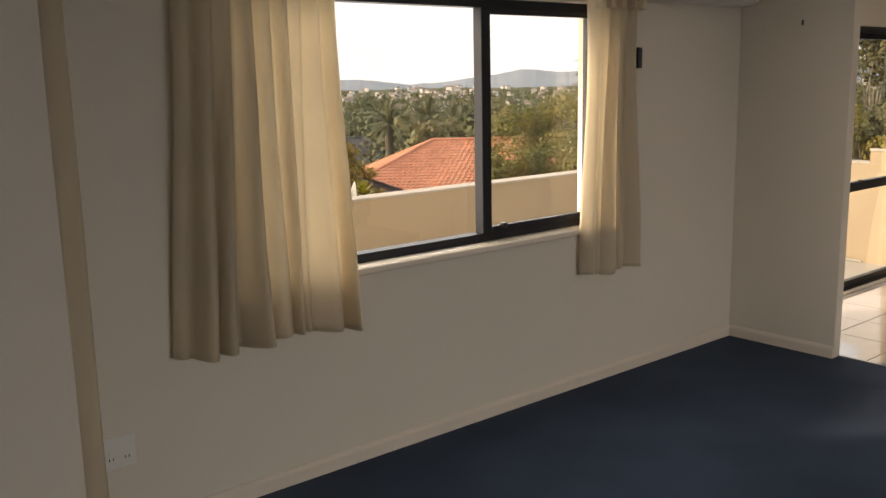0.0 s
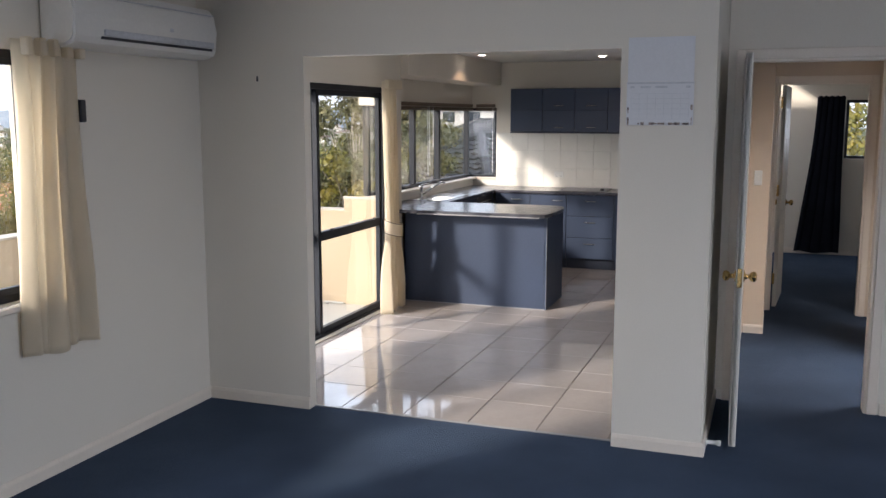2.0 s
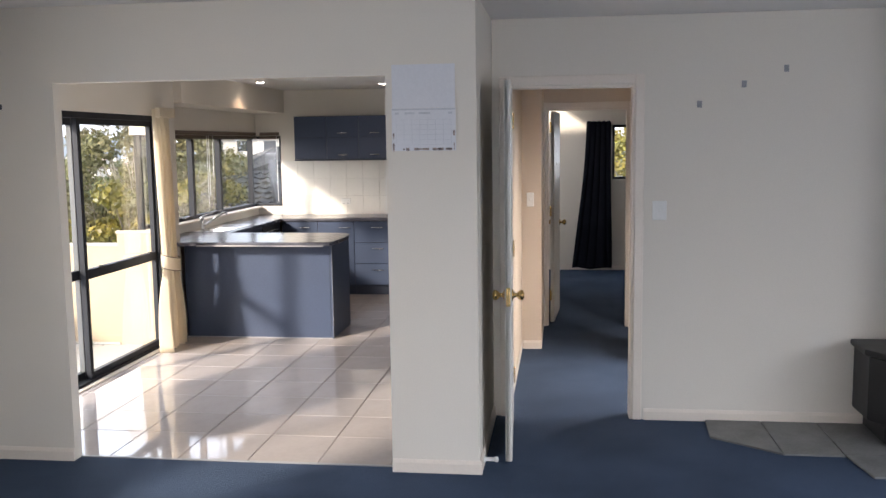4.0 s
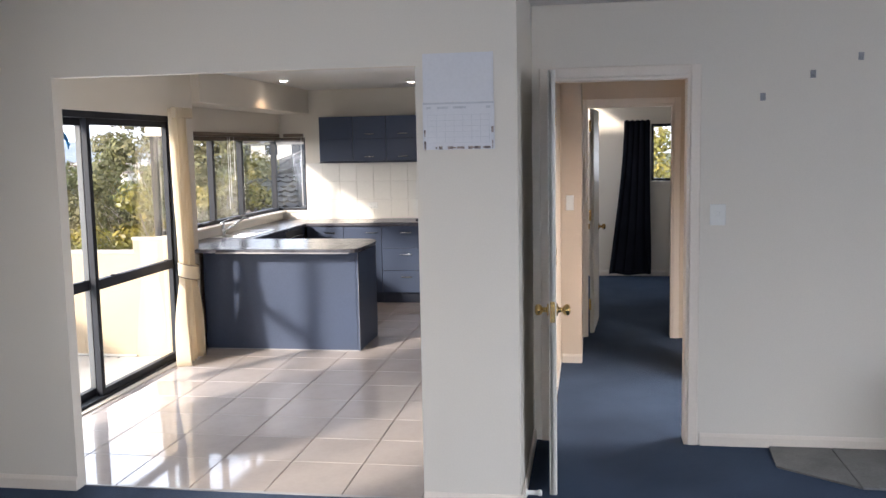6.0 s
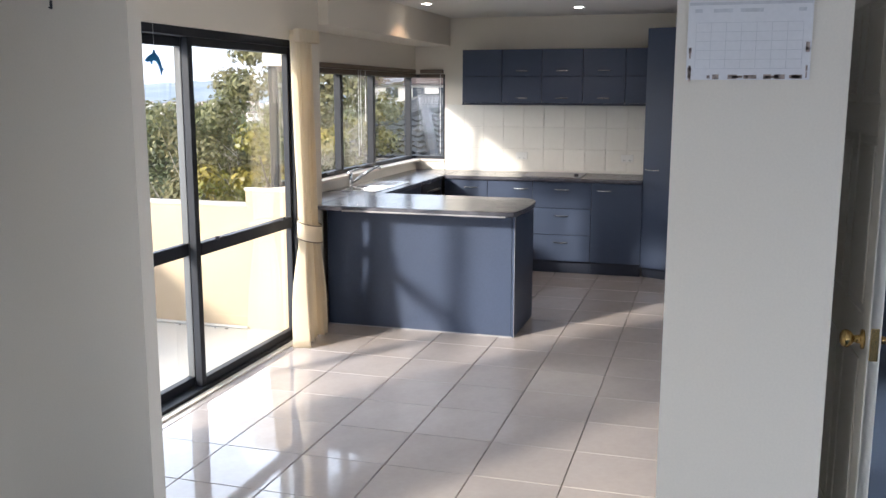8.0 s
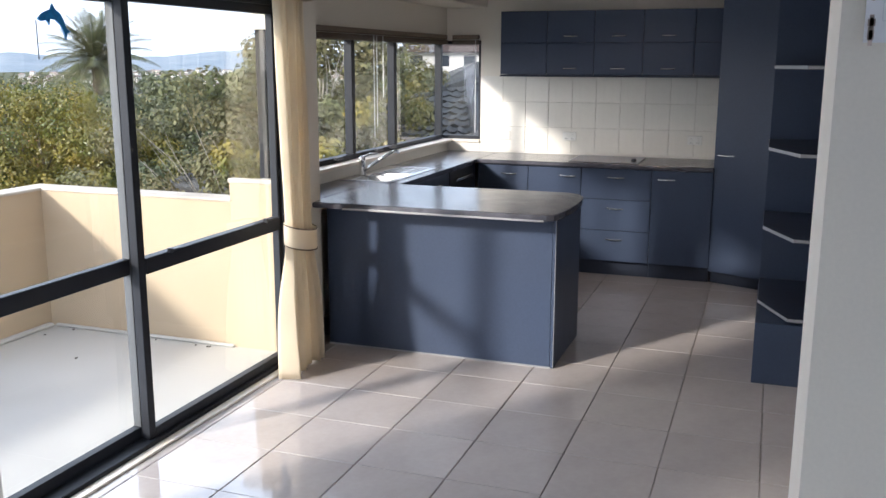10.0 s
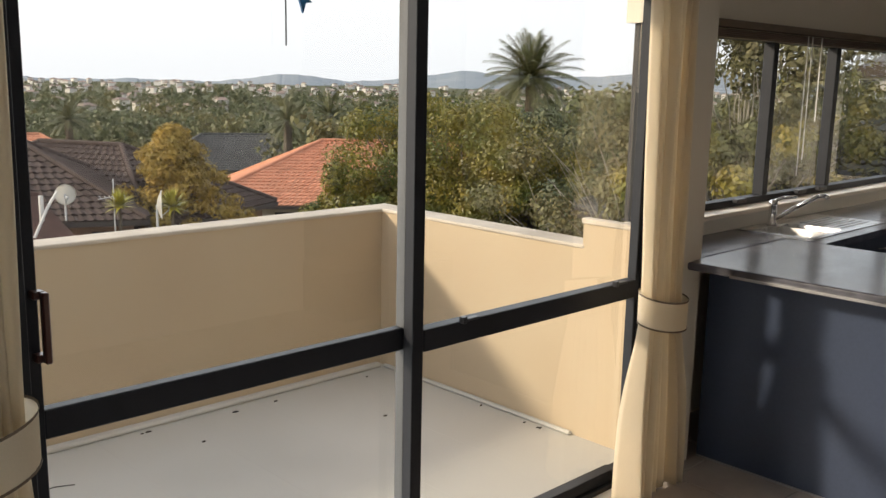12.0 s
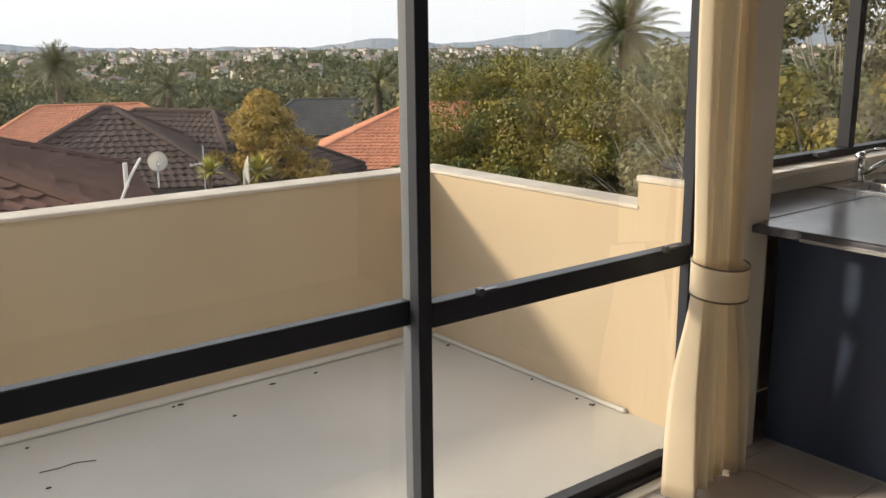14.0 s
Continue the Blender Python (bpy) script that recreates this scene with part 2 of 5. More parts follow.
def lathe(bm, profile, seg=20, center=(0, 0, 0), axis="Z"):
    rings = []
    for r, h in profile:
        ring = []
        for i in range(seg):
            a = 2 * math.pi * i / seg
            p = (r * math.cos(a), r * math.sin(a), h)
            if axis == "X":
                p = (p[2], p[0], p[1])
            elif axis == "Y":
                p = (p[0], p[2], p[1])
            ring.append(bm.verts.new(Vector(center) + Vector(p)))
        rings.append(ring)
    for r0, r1 in zip(rings, rings[1:]):
        for i in range(seg):
            bm.faces.new((r0[i], r0[(i + 1) % seg], r1[(i + 1) % seg], r1[i]))
    bm.faces.new(rings[0][::-1])
    bm.faces.new(rings[-1])
    return bm


def structure(name, bm, mat, label, category):
    return tagged(link(name, bm, mat), label, category, kind="structure")


# ---- the plan ----
CEIL = 2.46
KCEIL = 2.37
KX = 6.10     # kitchen end wall
BAY = 0.29    # kitchen window plane
SILL, HEAD = 0.985, 1.83
W1L, W1R, W1B, W1T = -3.40, -1.25, 0.875, 2.03
SL, SR, ST = 0.42, 2.78, 1.98

structure("wall_north", boxes(
    (-7.2, W1L, 0, 0.2, 0, CEIL), (W1L, W1R, 0, 0.2, 0, W1B), (W1L, W1R, 0, 0.2, W1T, CEIL), (W1R, SL, 0, 0.2, 0, CEIL),
    (SL, SR, 0, 0.2, ST, CEIL), (SR, 3.12, 0, 0.10, 0, CEIL)), M["wall"], "cream painted plaster wall with window and sliding door openings", "wall")
structure("wall_opening", boxes(
    (0, 0.075, -0.70, 0.0, 0, CEIL), (0, 0.075, -2.49, -0.70, 2.065, CEIL)), M["wall"], "cream plaster wall with a wide opening to the kitchen", "wall")
structure("wall_column", boxes((0.0, 0.35, -2.95, -2.49, 0, CEIL), (0.35, 1.03, -2.95, -2.90, 0, CEIL)), M["wall"], "cream plaster wall end between kitchen and hall", "wall")
structure("wall_kitchen_south", boxes((0.35, KX, -2.899, -2.87, 0, CEIL - 0.004)), M["wall"], "cream plaster kitchen side wall", "wall")
structure("wall_kitchen_end", boxes(
    (KX, KX + 0.15, -2.9, -0.02, 0, CEIL - 0.006), (KX, KX + 0.15, -0.02, BAY + 0.12, 0, SILL), (KX, KX + 0.15, -0.02, BAY + 0.12, HEAD, CEIL - 0.006)),
    M["wall"], "cream plaster kitchen end wall with corner window", "wall")
structure("wall_bay", boxes(
    (3.12, KX, BAY, BAY + 0.12, 0, SILL - 0.01), (3.085, KX, BAY, BAY + 0.12, HEAD, CEIL - 0.008), (3.085, 3.118, 0.102, BAY, HEAD, CEIL - 0.01)),
    [M["wall"]], "plaster walls of the kitchen's box window", "wall")
structure("bulkhead", boxes((3.12, KX, -0.075, BAY, 2.10, CEIL - 0.012), bevel=0.004), M["wall"], "plaster bulkhead over the kitchen window", "wall")
structure("wall_doorway", boxes(
    (1.03, 1.15, -3.05, -2.952, 0, CEIL - 0.002), (1.03, 1.15, -3.81, -3.05, 2.06, CEIL - 0.002), (1.03, 1.15, -7.2, -3.81, 0, CEIL - 0.002)),
    M["wall"], "cream plaster wall with doorway to the hall", "wall")
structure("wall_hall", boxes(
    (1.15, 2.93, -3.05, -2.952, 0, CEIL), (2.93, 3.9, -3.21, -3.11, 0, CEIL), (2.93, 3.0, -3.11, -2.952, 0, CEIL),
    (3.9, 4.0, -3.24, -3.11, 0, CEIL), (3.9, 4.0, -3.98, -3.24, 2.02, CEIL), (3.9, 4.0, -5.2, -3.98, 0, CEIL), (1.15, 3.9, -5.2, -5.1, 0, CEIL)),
    M["hallwall"], "cream hall walls tinted for warm dim light, with a bedroom doorway", "wall")
structure("wall_bedroom", boxes(
    (7.7, 7.85, -4.04, -2.0, 0, CEIL), (7.7, 7.85, -5.0, -4.04, 0, 1.21), (7.7, 7.85, -5.0, -4.04, 1.93, CEIL), (7.7, 7.85, -6.5, -5.0, 0, CEIL),
    (6.25, 7.7, -2.1, -2.0, 0, CEIL), (6.25, 6.35, -3.1, -2.1, 0, CEIL), (4.0, 6.25, -3.21, -3.11, 0, CEIL), (4.0, 7.7, -6.5, -6.4, 0, CEIL), (4.0, 4.1, -6.4, -5.2, 0, CEIL)),
    M["wall"], "pale bedroom walls with a high window", "wall")
# West opening is made up, only to let the fill lamp in.
structure("wall_west", boxes((-7.2, -7.05, -7.2, -3.9, 0, CEIL), (-7.2, -7.05, -3.9, -2.9, 0, 0.6), (-7.2, -7.05, -3.9, -2.9, 1.6, CEIL), (-7.2, -7.05, -2.9, 0, 0, CEIL)), M["wall"], "plain cream wall with an added unseen opening", "wall")
structure("wall_south", boxes((-7.05, -5.2, -7.2, -7.05, 0, CEIL), (-5.2, -0.6, -7.2, -7.05, 0, 0.5), (-5.2, -0.6, -7.2, -7.05, 2.0, CEIL), (-0.6, 1.03, -7.2, -7.05, 0, CEIL)), M["wall"], "plain cream wall with an added unseen opening", "wall")
structure("wall_pier", boxes((-7.05, -4.215, -0.40, -0.004, 0, CEIL - 0.003), bevel=0.005), M["wall"], "cream plaster pier beside the window", "wall")
structure("ceiling", boxes((-7.2, 1.15, -7.2, 0.2, CEIL, CEIL + 0.12), (1.15, 8, -7.2, -2.95, CEIL, CEIL + 0.12), (1.15, KX + 0.15, -2.95, BAY + 0.12, CEIL, CEIL + 0.12),
                          (0.08, KX, -2.88, -0.076, KCEIL, CEIL - 0.02)), M["ceiling"], "flat white painted ceiling", "ceiling")
structure("floor", boxes((-7.2, 0.065, -7.2, 0.0, -0.12, 0), (0.065, 8, -7.2, -2.90, -0.12, 0), (0.065, 0.35, -2.90, -2.49, -0.12, -0.001)), M["carpet"], "dark navy blue cut-pile carpet", "carpet")
kitchen_floor = structure("floor_kitchen", boxes((0.065, 3.12, -2.49, 0.165, -0.12, -0.007), (3.12, KX, -2.49, BAY, -0.12, -0.007), (0.35, KX, -2.90, -2.49, -0.12, -0.007)), M["grout"], "glossy beige floor tiles with darker grout", "tiled floor")

# balcony
PX, PY, PZ = 3.08, 1.985, 0.852
structure("balcony_floor", boxes((-7.2, PX, 0.1655, PY, -0.25, -0.055)), M["deck"], "pale grey balcony membrane floor", "balcony floor")
structure("parapet", boxes((-7.2, PX + 0.14, PY, PY + 0.14, -3.0, PZ - 0.012), (PX, PX + 0.14, 0.575, PY, -3.0, PZ - 0.012), (PX, 3.118, 0.102, 0.575, -3.0, 0.955)), M["stucco"], "tan rendered balcony parapet wall", "parapet")
structure("parapet_cap", boxes((-7.2, PX + 0.15, PY - 0.008, PY + 0.15, PZ - 0.012, PZ + 0.006), (PX - 0.008, PX + 0.15, 0.567, PY - 0.008, PZ - 0.012, PZ + 0.006), (PX - 0.008, 3.12, 0.102, 0.583, 0.955, 0.98), bevel=0.004), M["stuccocap"], "weathered cap on the balcony parapet", "parapet cap")
structure("balcony_upstand", boxes((-7.2, PX - 0.03, PY - 0.05, PY - 0.0005, -0.0545, -0.03), (PX - 0.03, PX - 0.0005, 0.58, PY - 0.05, -0.0545, -0.035), bevel=0.008), M["deck"], "low membrane upstand along the parapet", "upstand")
rnd = random.Random(12)
for i in range(16):
    x = rnd.uniform(0.6, 3.0)
    y = PY - 0.07 - abs(rnd.gauss(0, 0.10)) if i % 4 else rnd.uniform(1.3, 1.8)
    if i > 10:
        x, y = PX - 0.05 - abs(rnd.gauss(0, 0.02)), rnd.uniform(0.7, 1.8)
    a = rnd.uniform(0, math.pi)
    s_ = rnd.uniform(0.006, 0.017)
    bm = prism(bmesh.new(), [(x + s_ * math.cos(a + k * 1.257) * (1.4 if k % 2 else 0.6), y + 0.5 * s_ * math.sin(a + k * 1.257)) for k in range(5)], -0.0545, -0.049)
    tagged(link("dead_leaf", bm, M["dirt"]), "dry dead leaf on the balcony floor", "leaf", "leaf litter")
tagged(link("twig", tube(bmesh.new(), [(0.93, 1.60, -0.05), (1.0, 1.585, -0.047), (1.06, 1.60, -0.05), (1.13, 1.57, -0.05)], 0.0022, 5), M["dirt"]), "thin dry twig on the balcony floor", "twig")

# ---- windows ----


def frame_rect(bm, axis, at, u0, u1, z0, z1, w, d, wb=None, wt=None):
    """Four bars round a rectangle in the plane x or y = at."""
    wb, wt = wb or w, wt or w
    for a, b, c, e in ((u0, u0 + w, z0, z1), (u1 - w, u1, z0, z1), (u0 + w, u1 - w, z0, z0 + wb), (u0 + w, u1 - w, z1 - wt, z1)):
        if axis == "y":
            box(bm, a, b, at - d / 2, at + d / 2, c, e, bevel=0.002)
        else:
            box(bm, at - d / 2, at + d / 2, a, b, c, e, bevel=0.002)
    return bm


def pane(parent, axis, at, u0, u1, z0, z1):
    bm = bmesh.new()
    if axis == "y":
        vs = [bm.verts.new(p) for p in ((u0, at, z0), (u1, at, z0), (u1, at, z1), (u0, at, z1))]
    else:
        vs = [bm.verts.new(p) for p in ((at, u0, z0), (at, u1, z0), (at, u1, z1), (at, u0, z1))]
    bm.faces.new(vs)
    ob = part("pane", bm, M["glass"], parent, "clear window glass")
    ob.visible_shadow = False
    return ob


w1 = tagged(new("window_1"), "dark aluminium sliding window with timber sill", "window", kind="structure")
part("window_frame", frame_rect(bmesh.new(), "y", 0.10, W1L, W1R, W1B, W1T, 0.04, 0.07), M["alu"], w1)
part("mullion", boxes((-2.100, -2.067, 0.05, 0.11, W1B + 0.04, W1T - 0.04), bevel=0.003), M["alu"], w1)
part("sash_frame", frame_rect(bmesh.new(), "y", 0.07, -2.067, W1R - 0.04, W1B + 0.04, W1T - 0.04, 0.03, 0.03), M["alu"], w1)
part("latch", boxes((-1.99, -1.95, 0.03, 0.055, W1B + 0.06, W1B + 0.085), bevel=0.004), M["darkplastic"], w1)
pane(w1, "y", 0.11, W1L + 0.04, -2.10, W1B + 0.04, W1T - 0.04)
pane(w1, "y", 0.072, -2.04, W1R - 0.05, W1B + 0.05, W1T - 0.05)
part("window_sill", boxes((W1L - 0.04, W1R + 0.04, -0.022, 0.06, W1B - 0.035, W1B - 0.003), bevel=0.006), M["trim"], w1, "cream painted timber sill")

# sliding door: the outer leaf slides behind the fixed inner one
sd = tagged(new("door_sliding"), "dark aluminium glass sliding door to the balcony", "sliding door", kind="structure")
part("door_frame", boxes((SL, SL + 0.045, 0.035, 0.165, 0, ST), (SR - 0.018, SR - 0.0005, 0.03, 0.102, 0, ST), (SL + 0.045, SR - 0.018, 0.035, 0.165, ST - 0.045, ST), (SL + 0.045, SR - 0.018, 0.035, 0.163, 0.0, 0.03), bevel=0.002), M["alu"], sd)
part("sill_board", boxes((SL, SR, -0.012, 0.035, 0.0, 0.012), bevel=0.003), M["trim"], sd, "pale timber sill board")
MID = 1.61
leaf = part("fixed_leaf", boxes((MID - 0.035, MID + 0.01, 0.055, 0.095, 0.03, ST - 0.045), (SR - 0.042, SR - 0.018, 0.055, 0.095, 0.03, ST - 0.045), (MID + 0.01, SR - 0.042, 0.055, 0.095, 0.03, 0.075), (MID + 0.01, SR - 0.042, 0.055, 0.095, ST - 0.09, ST - 0.045), bevel=0.002), M["alu"], sd)
part("rail", boxes((MID + 0.01, SR - 0.042, 0.05, 0.10, 0.765, 0.835), bevel=0.003), M["alu"], leaf)
for hx in (MID + 0.16, SR - 0.20):
    part("stay", boxes((hx, hx + 0.07, 0.03, 0.05, 0.838, 0.846), (hx, hx + 0.018, 0.032, 0.055, 0.83, 0.852), bevel=0.002), M["darkplastic"], leaf)
leaf2 = part("sliding_leaf", boxes((SL + 0.045, SL + 0.095, 0.11, 0.15, 0.03, ST - 0.045), (SL + 0.095, MID - 0.02, 0.11, 0.15, 0.03, 0.08), (SL + 0.095, MID - 0.02, 0.11, 0.15, ST - 0.095, ST - 0.045), bevel=0.002), M["alu"], sd)
part("stile", boxes((MID - 0.02, MID + 0.03, 0.11, 0.15, 0.03, ST - 0.045), bevel=0.002), M["sunlitalu"], leaf2, "outer stile with its sunlit grey put into the colour")
part("rail", boxes((SL + 0.095, MID - 0.02, 0.112, 0.148, 0.765, 0.835), bevel=0.003), M["alu"], leaf2)
part("handle", boxes((SL + 0.088, SL + 0.104, 0.062, 0.082, 0.955, 1.115), (SL + 0.075, SL + 0.104, 0.082, 0.112, 1.097, 1.115), (SL + 0.075, SL + 0.104, 0.082, 0.112, 0.955, 0.973), bevel=0.003), M["handlered"], leaf2, "dark red-brown pull handle")
for z0, z1 in ((0.07, 0.775), (0.825, ST - 0.09)):
    pane(sd, "y", 0.077, MID + 0.005, SR - 0.04, z0, z1)
    pane(sd, "y", 0.132, SL + 0.09, MID - 0.015, z0, z1)

# kitchen corner window
kw = tagged(new("window_2"), "dark aluminium corner window over the kitchen sink", "window", kind="structure")
part("window_frame", frame_rect(bmesh.new(), "y", BAY + 0.07, 3.12, KX, SILL, HEAD, 0.035, 0.06), M["alu"], kw)
part("window_frame", frame_rect(bmesh.new(), "x", KX + 0.06, -0.02, BAY + 0.10, SILL + 0.001, HEAD - 0.001, 0.03, 0.05), M["alu"], kw)
kms = (3.12, 3.54, 4.29, 5.04, KX)
for a in kms[1:-1]:
    part("mullion", boxes((a - 0.025, a + 0.025, BAY + 0.04, BAY + 0.10, SILL + 0.035, HEAD - 0.035), bevel=0.003), M["alu"], kw)
for a, b in zip(kms, kms[1:]):
    pane(kw, "y", BAY + 0.075, a + 0.02, b - 0.02, SILL + 0.03, HEAD - 0.03)
for a in (3.95, 4.62, 4.88):
    part("stay", boxes((a, a + 0.10, BAY + 0.01, BAY + 0.04, SILL + 0.02, SILL + 0.04), bevel=0.003), M["darkplastic"], kw)
pane(kw, "x", KX + 0.062, 0.005, BAY + 0.08, SILL + 0.03, HEAD - 0.03)
pane(kw, "x", 3.102, 0.101, BAY + 0.06, SILL - 0.004, HEAD + 0.002)
part("window_sill", boxes((3.12, KX - 0.002, BAY - 0.06, BAY + 0.04, SILL - 0.02, SILL + 0.001), (KX - 0.03, KX + 0.03, -0.02, BAY - 0.062, SILL - 0.02, SILL + 0.001), bevel=0.003), M["trim"], kw, "cream tiled sill ledge")

bw = tagged(new("window_3"), "bedroom window with dark frame", "window", kind="structure")
part("window_frame", frame_rect(bmesh.new(), "x", 7.78, -5.0, -4.04, 1.21, 1.93, 0.035, 0.06), M["alu"], bw)
pane(bw, "x", 7.78, -4.97, -4.07, 1.24, 1.90)

# ---- trims ----


def skirting(x0, y0, x1, y1, h=0.07, d=0.014):
    """A moulded baseboard from one point to the next, standing to the left of its run."""
    v = Vector((x1 - x0, y1 - y0, 0))
    n = Vector((-v.y, v.x, 0)).normalized()
    bm = bmesh.new()
    prof = [(0, 0), (d, 0), (d, h - 0.018), (d * 0.6, h - 0.006), (d * 0.35, h), (0, h)]
    rings = []
    for p in (Vector((x0, y0, 0)), Vector((x1, y1, 0))):
        rings.append([bm.verts.new(p + n * a + Vector((0, 0, b))) for a, b in prof])
    for i in range(len(prof)):
        bm.faces.new((rings[0][i], rings[0][(i + 1) % len(prof)], rings[1][(i + 1) % len(prof)], rings[1][i]))
    bm.faces.new(rings[0][::-1])
    bm.faces.new(rings[1])
    return structure("baseboard", bm, M["trim"], "low cream painted moulded baseboard", "baseboard")


skirting(-0.002, -0.002, -4.40, -0.002)
skirting(-0.002, -0.70, -0.002, -0.016)
skirting(-0.002, -2.965, -0.002, -2.492)
skirting(1.02, -2.952, -0.002, -2.952)
skirting(1.028, -7.0, 1.028, -3.88)
skirting(1.16, -3.052, 2.93, -3.052)
skirting(2.928, -3.21, 2.928, -3.06)
skirting(2.93, -3.212, 3.88, -3.212)
skirting(7.698, -6.3, 7.698, -2.2)
structure("threshold_strip", boxes((0.053, 0.073, -2.49, -0.70, 0.0, 0.006), bevel=0.002), M["edge"], "pale metal strip between carpet and tiles", "threshold")


def architrave(x, y0, y1, top, d, name_label):
    """Door lining and moulded architrave round an opening in a wall at x, whose depth is d."""
    w, t = 0.055, 0.016
    bm = boxes((x - t, x - 0.001, y1, y1 + w, 0, top + w), (x - t, x - 0.001, y0 - w, y0, 0, top + w), (x - t, x - 0.001, y0, y1, top, top + w), bevel=0.004)
    for a in ((x - 0.004, x + d + 0.004, y1 - 0.018, y1, 0, top), (x - 0.004, x + d + 0.004, y0, y0 + 0.018, 0, top), (x - 0.004, x + d + 0.004, y0 + 0.018, y1 - 0.018, top - 0.018, top)):
        box(bm, *a, bevel=0.002)
    return structure("trim", bm, M["trim"], name_label, "door trim")


architrave(1.03, -3.81, -3.05, 2.06, 0.12, "cream painted architrave round the hall doorway")
architrave(3.9, -3.98, -3.24, 2.02, 0.10, "cream painted architrave round the bedroom doorway")

# ---- doors ----


def knob(parent, x, y, z, side):
    """A round door knob on its rose; side is the way along y that it stands out."""
    bm = bmesh.new()
    prof = [(0.031, 0), (0.031, 0.006), (0.014, 0.010), (0.011, 0.028), (0.022, 0.036), (0.028, 0.048), (0.026, 0.060), (0.014, 0.067)]
    lathe(bm, [(r, side * h) for r, h in prof], 18, (x, y, z), "Y")
    return part("door_knob", bm, M["brass"], parent, "polished brass knob", smooth=True)


def panel_door(name, label, w, h, t):
    """A six-panel door leaf that runs along -x from its hinge at the origin, thickness along y."""
    d = tagged(new(name), label, "door", kind="structure")
    part("leaf", boxes((-w, 0, -t / 2 + 0.004, t / 2 - 0.004, 0.012, h)), M["doorpaint"], d)
    st = 0.10
    rows = ((0.012, 0.20), (0.86, 0.98), (1.52, 1.62), (h - 0.11, h))
    bm = boxes((-w, -w + st, -t / 2, t / 2, 0.012, h), (-st, 0, -t / 2, t / 2, 0.012, h), (-w / 2 - 0.045, -w / 2 + 0.045, -t / 2, t / 2, 0.2, h - 0.11), bevel=0.003)
    for a, b in rows:
        box(bm, -w + st, -st, -t / 2, t / 2, a, b, bevel=0.003)
    part("stiles_and_rails", bm, M["doorpaint"], d)
    for (a, b), (c, e) in zip(rows, rows[1:]):
        for u0, u1 in ((-w + st, -w / 2 - 0.045), (-w / 2 + 0.045, -st)):
            for s in (-1, 1):
                y0 = s * (t / 2 - 0.005)
                part("panel", boxes((u0 + 0.025, u1 - 0.025, min(y0, y0 + s * 0.005), max(y0, y0 + s * 0.005), b + 0.025, c - 0.025), bevel=0.004), M["doorpaint"], d)
    for s in (-1, 1):
        knob(d, -w + 0.065, s * t / 2, 0.91, s)
    part("latch_plate", boxes((-w - 0.002, -w + 0.001, -0.012, 0.012, 0.86, 0.96), bevel=0.001), M["brass"], d, "brass latch plate")
    for z in (0.22, 1.02, 1.80):
        hb = boxes((-0.002, 0.012, -t / 2 - 0.008, -t / 2 + 0.012, z, z + 0.10), bevel=0.002)
        part("hinge", hb, M["brass"], d, "brass butt hinge")
    return d


door1 = panel_door("door_1", "white six-panel door with brass knobs, standing wide open", 0.84, 2.04, 0.036)
door1.matrix_world = pose(1.005, -3.06, 0, 0, 0, 2.4)
door2 = panel_door("door_2", "white panelled bedroom door standing open into the room", 0.72, 2.0, 0.036)
door2.matrix_world = pose(4.02, -3.29, 0, 0, 0, 176)

door3 = panel_door("door_3", "white panelled hall door standing open, seen on its edge", 0.72, 2.0, 0.036)
door3.matrix_world = pose(2.34, -4.15, 0, 0, 0, 180)

tagged(link("door_stop", lathe(bmesh.new(), [(0.02, 0), (0.02, -0.006), (0.011, -0.008), (0.011, -0.055), (0.015, -0.058), (0.015, -0.072), (0.010, -0.076)], 14, (0.10, -2.967, 0.045), "Y"), M["white"], smooth=True),
       "white plastic door stop screwed to the baseboard", "door stop")
for y, z in ((-0.40, 1.945),):
    h = tagged(link("wall_hook", boxes((-0.004, 0, y - 0.006, y + 0.006, z - 0.016, z + 0.014), (-0.014, -0.004, y - 0.003, y + 0.003, z - 0.014, z - 0.008), bevel=0.002), M["darkplastic"]), "small dark picture hook on the wall", "picture hook", "picture hooks")
for y, z in ((-4.184, 1.93), (-4.437, 2.043), (-4.674, 2.128)):
    tagged(link("wall_hook", boxes((1.024, 1.029, y - 0.014, y + 0.014, z - 0.02, z + 0.02), (1.010, 1.024, y - 0.005, y + 0.005, z - 0.016, z - 0.006), bevel=0.002), M["edge"]), "small brown-grey adhesive picture hook on the wall", "picture hook", "picture hooks")

# ---- kitchen ----
TOP = 0.885
FX = 5.50     # back bench front


def bow_handle(parent, c, along, out, length=0.13):
    """A slim bow handle: along and out are unit vectors."""
    a, o, c = Vector(along), Vector(out), Vector(c)
    pts = [c + a * (length * (i / 8 - 0.5)) + o * (0.024 * math.sin(math.pi * i / 8) + 0.001) for i in range(9)]
    return part("handle", tube(bmesh.new(), pts, 0.0052, 8), M["chrome"], parent, "slim chrome bow handle", smooth=True)


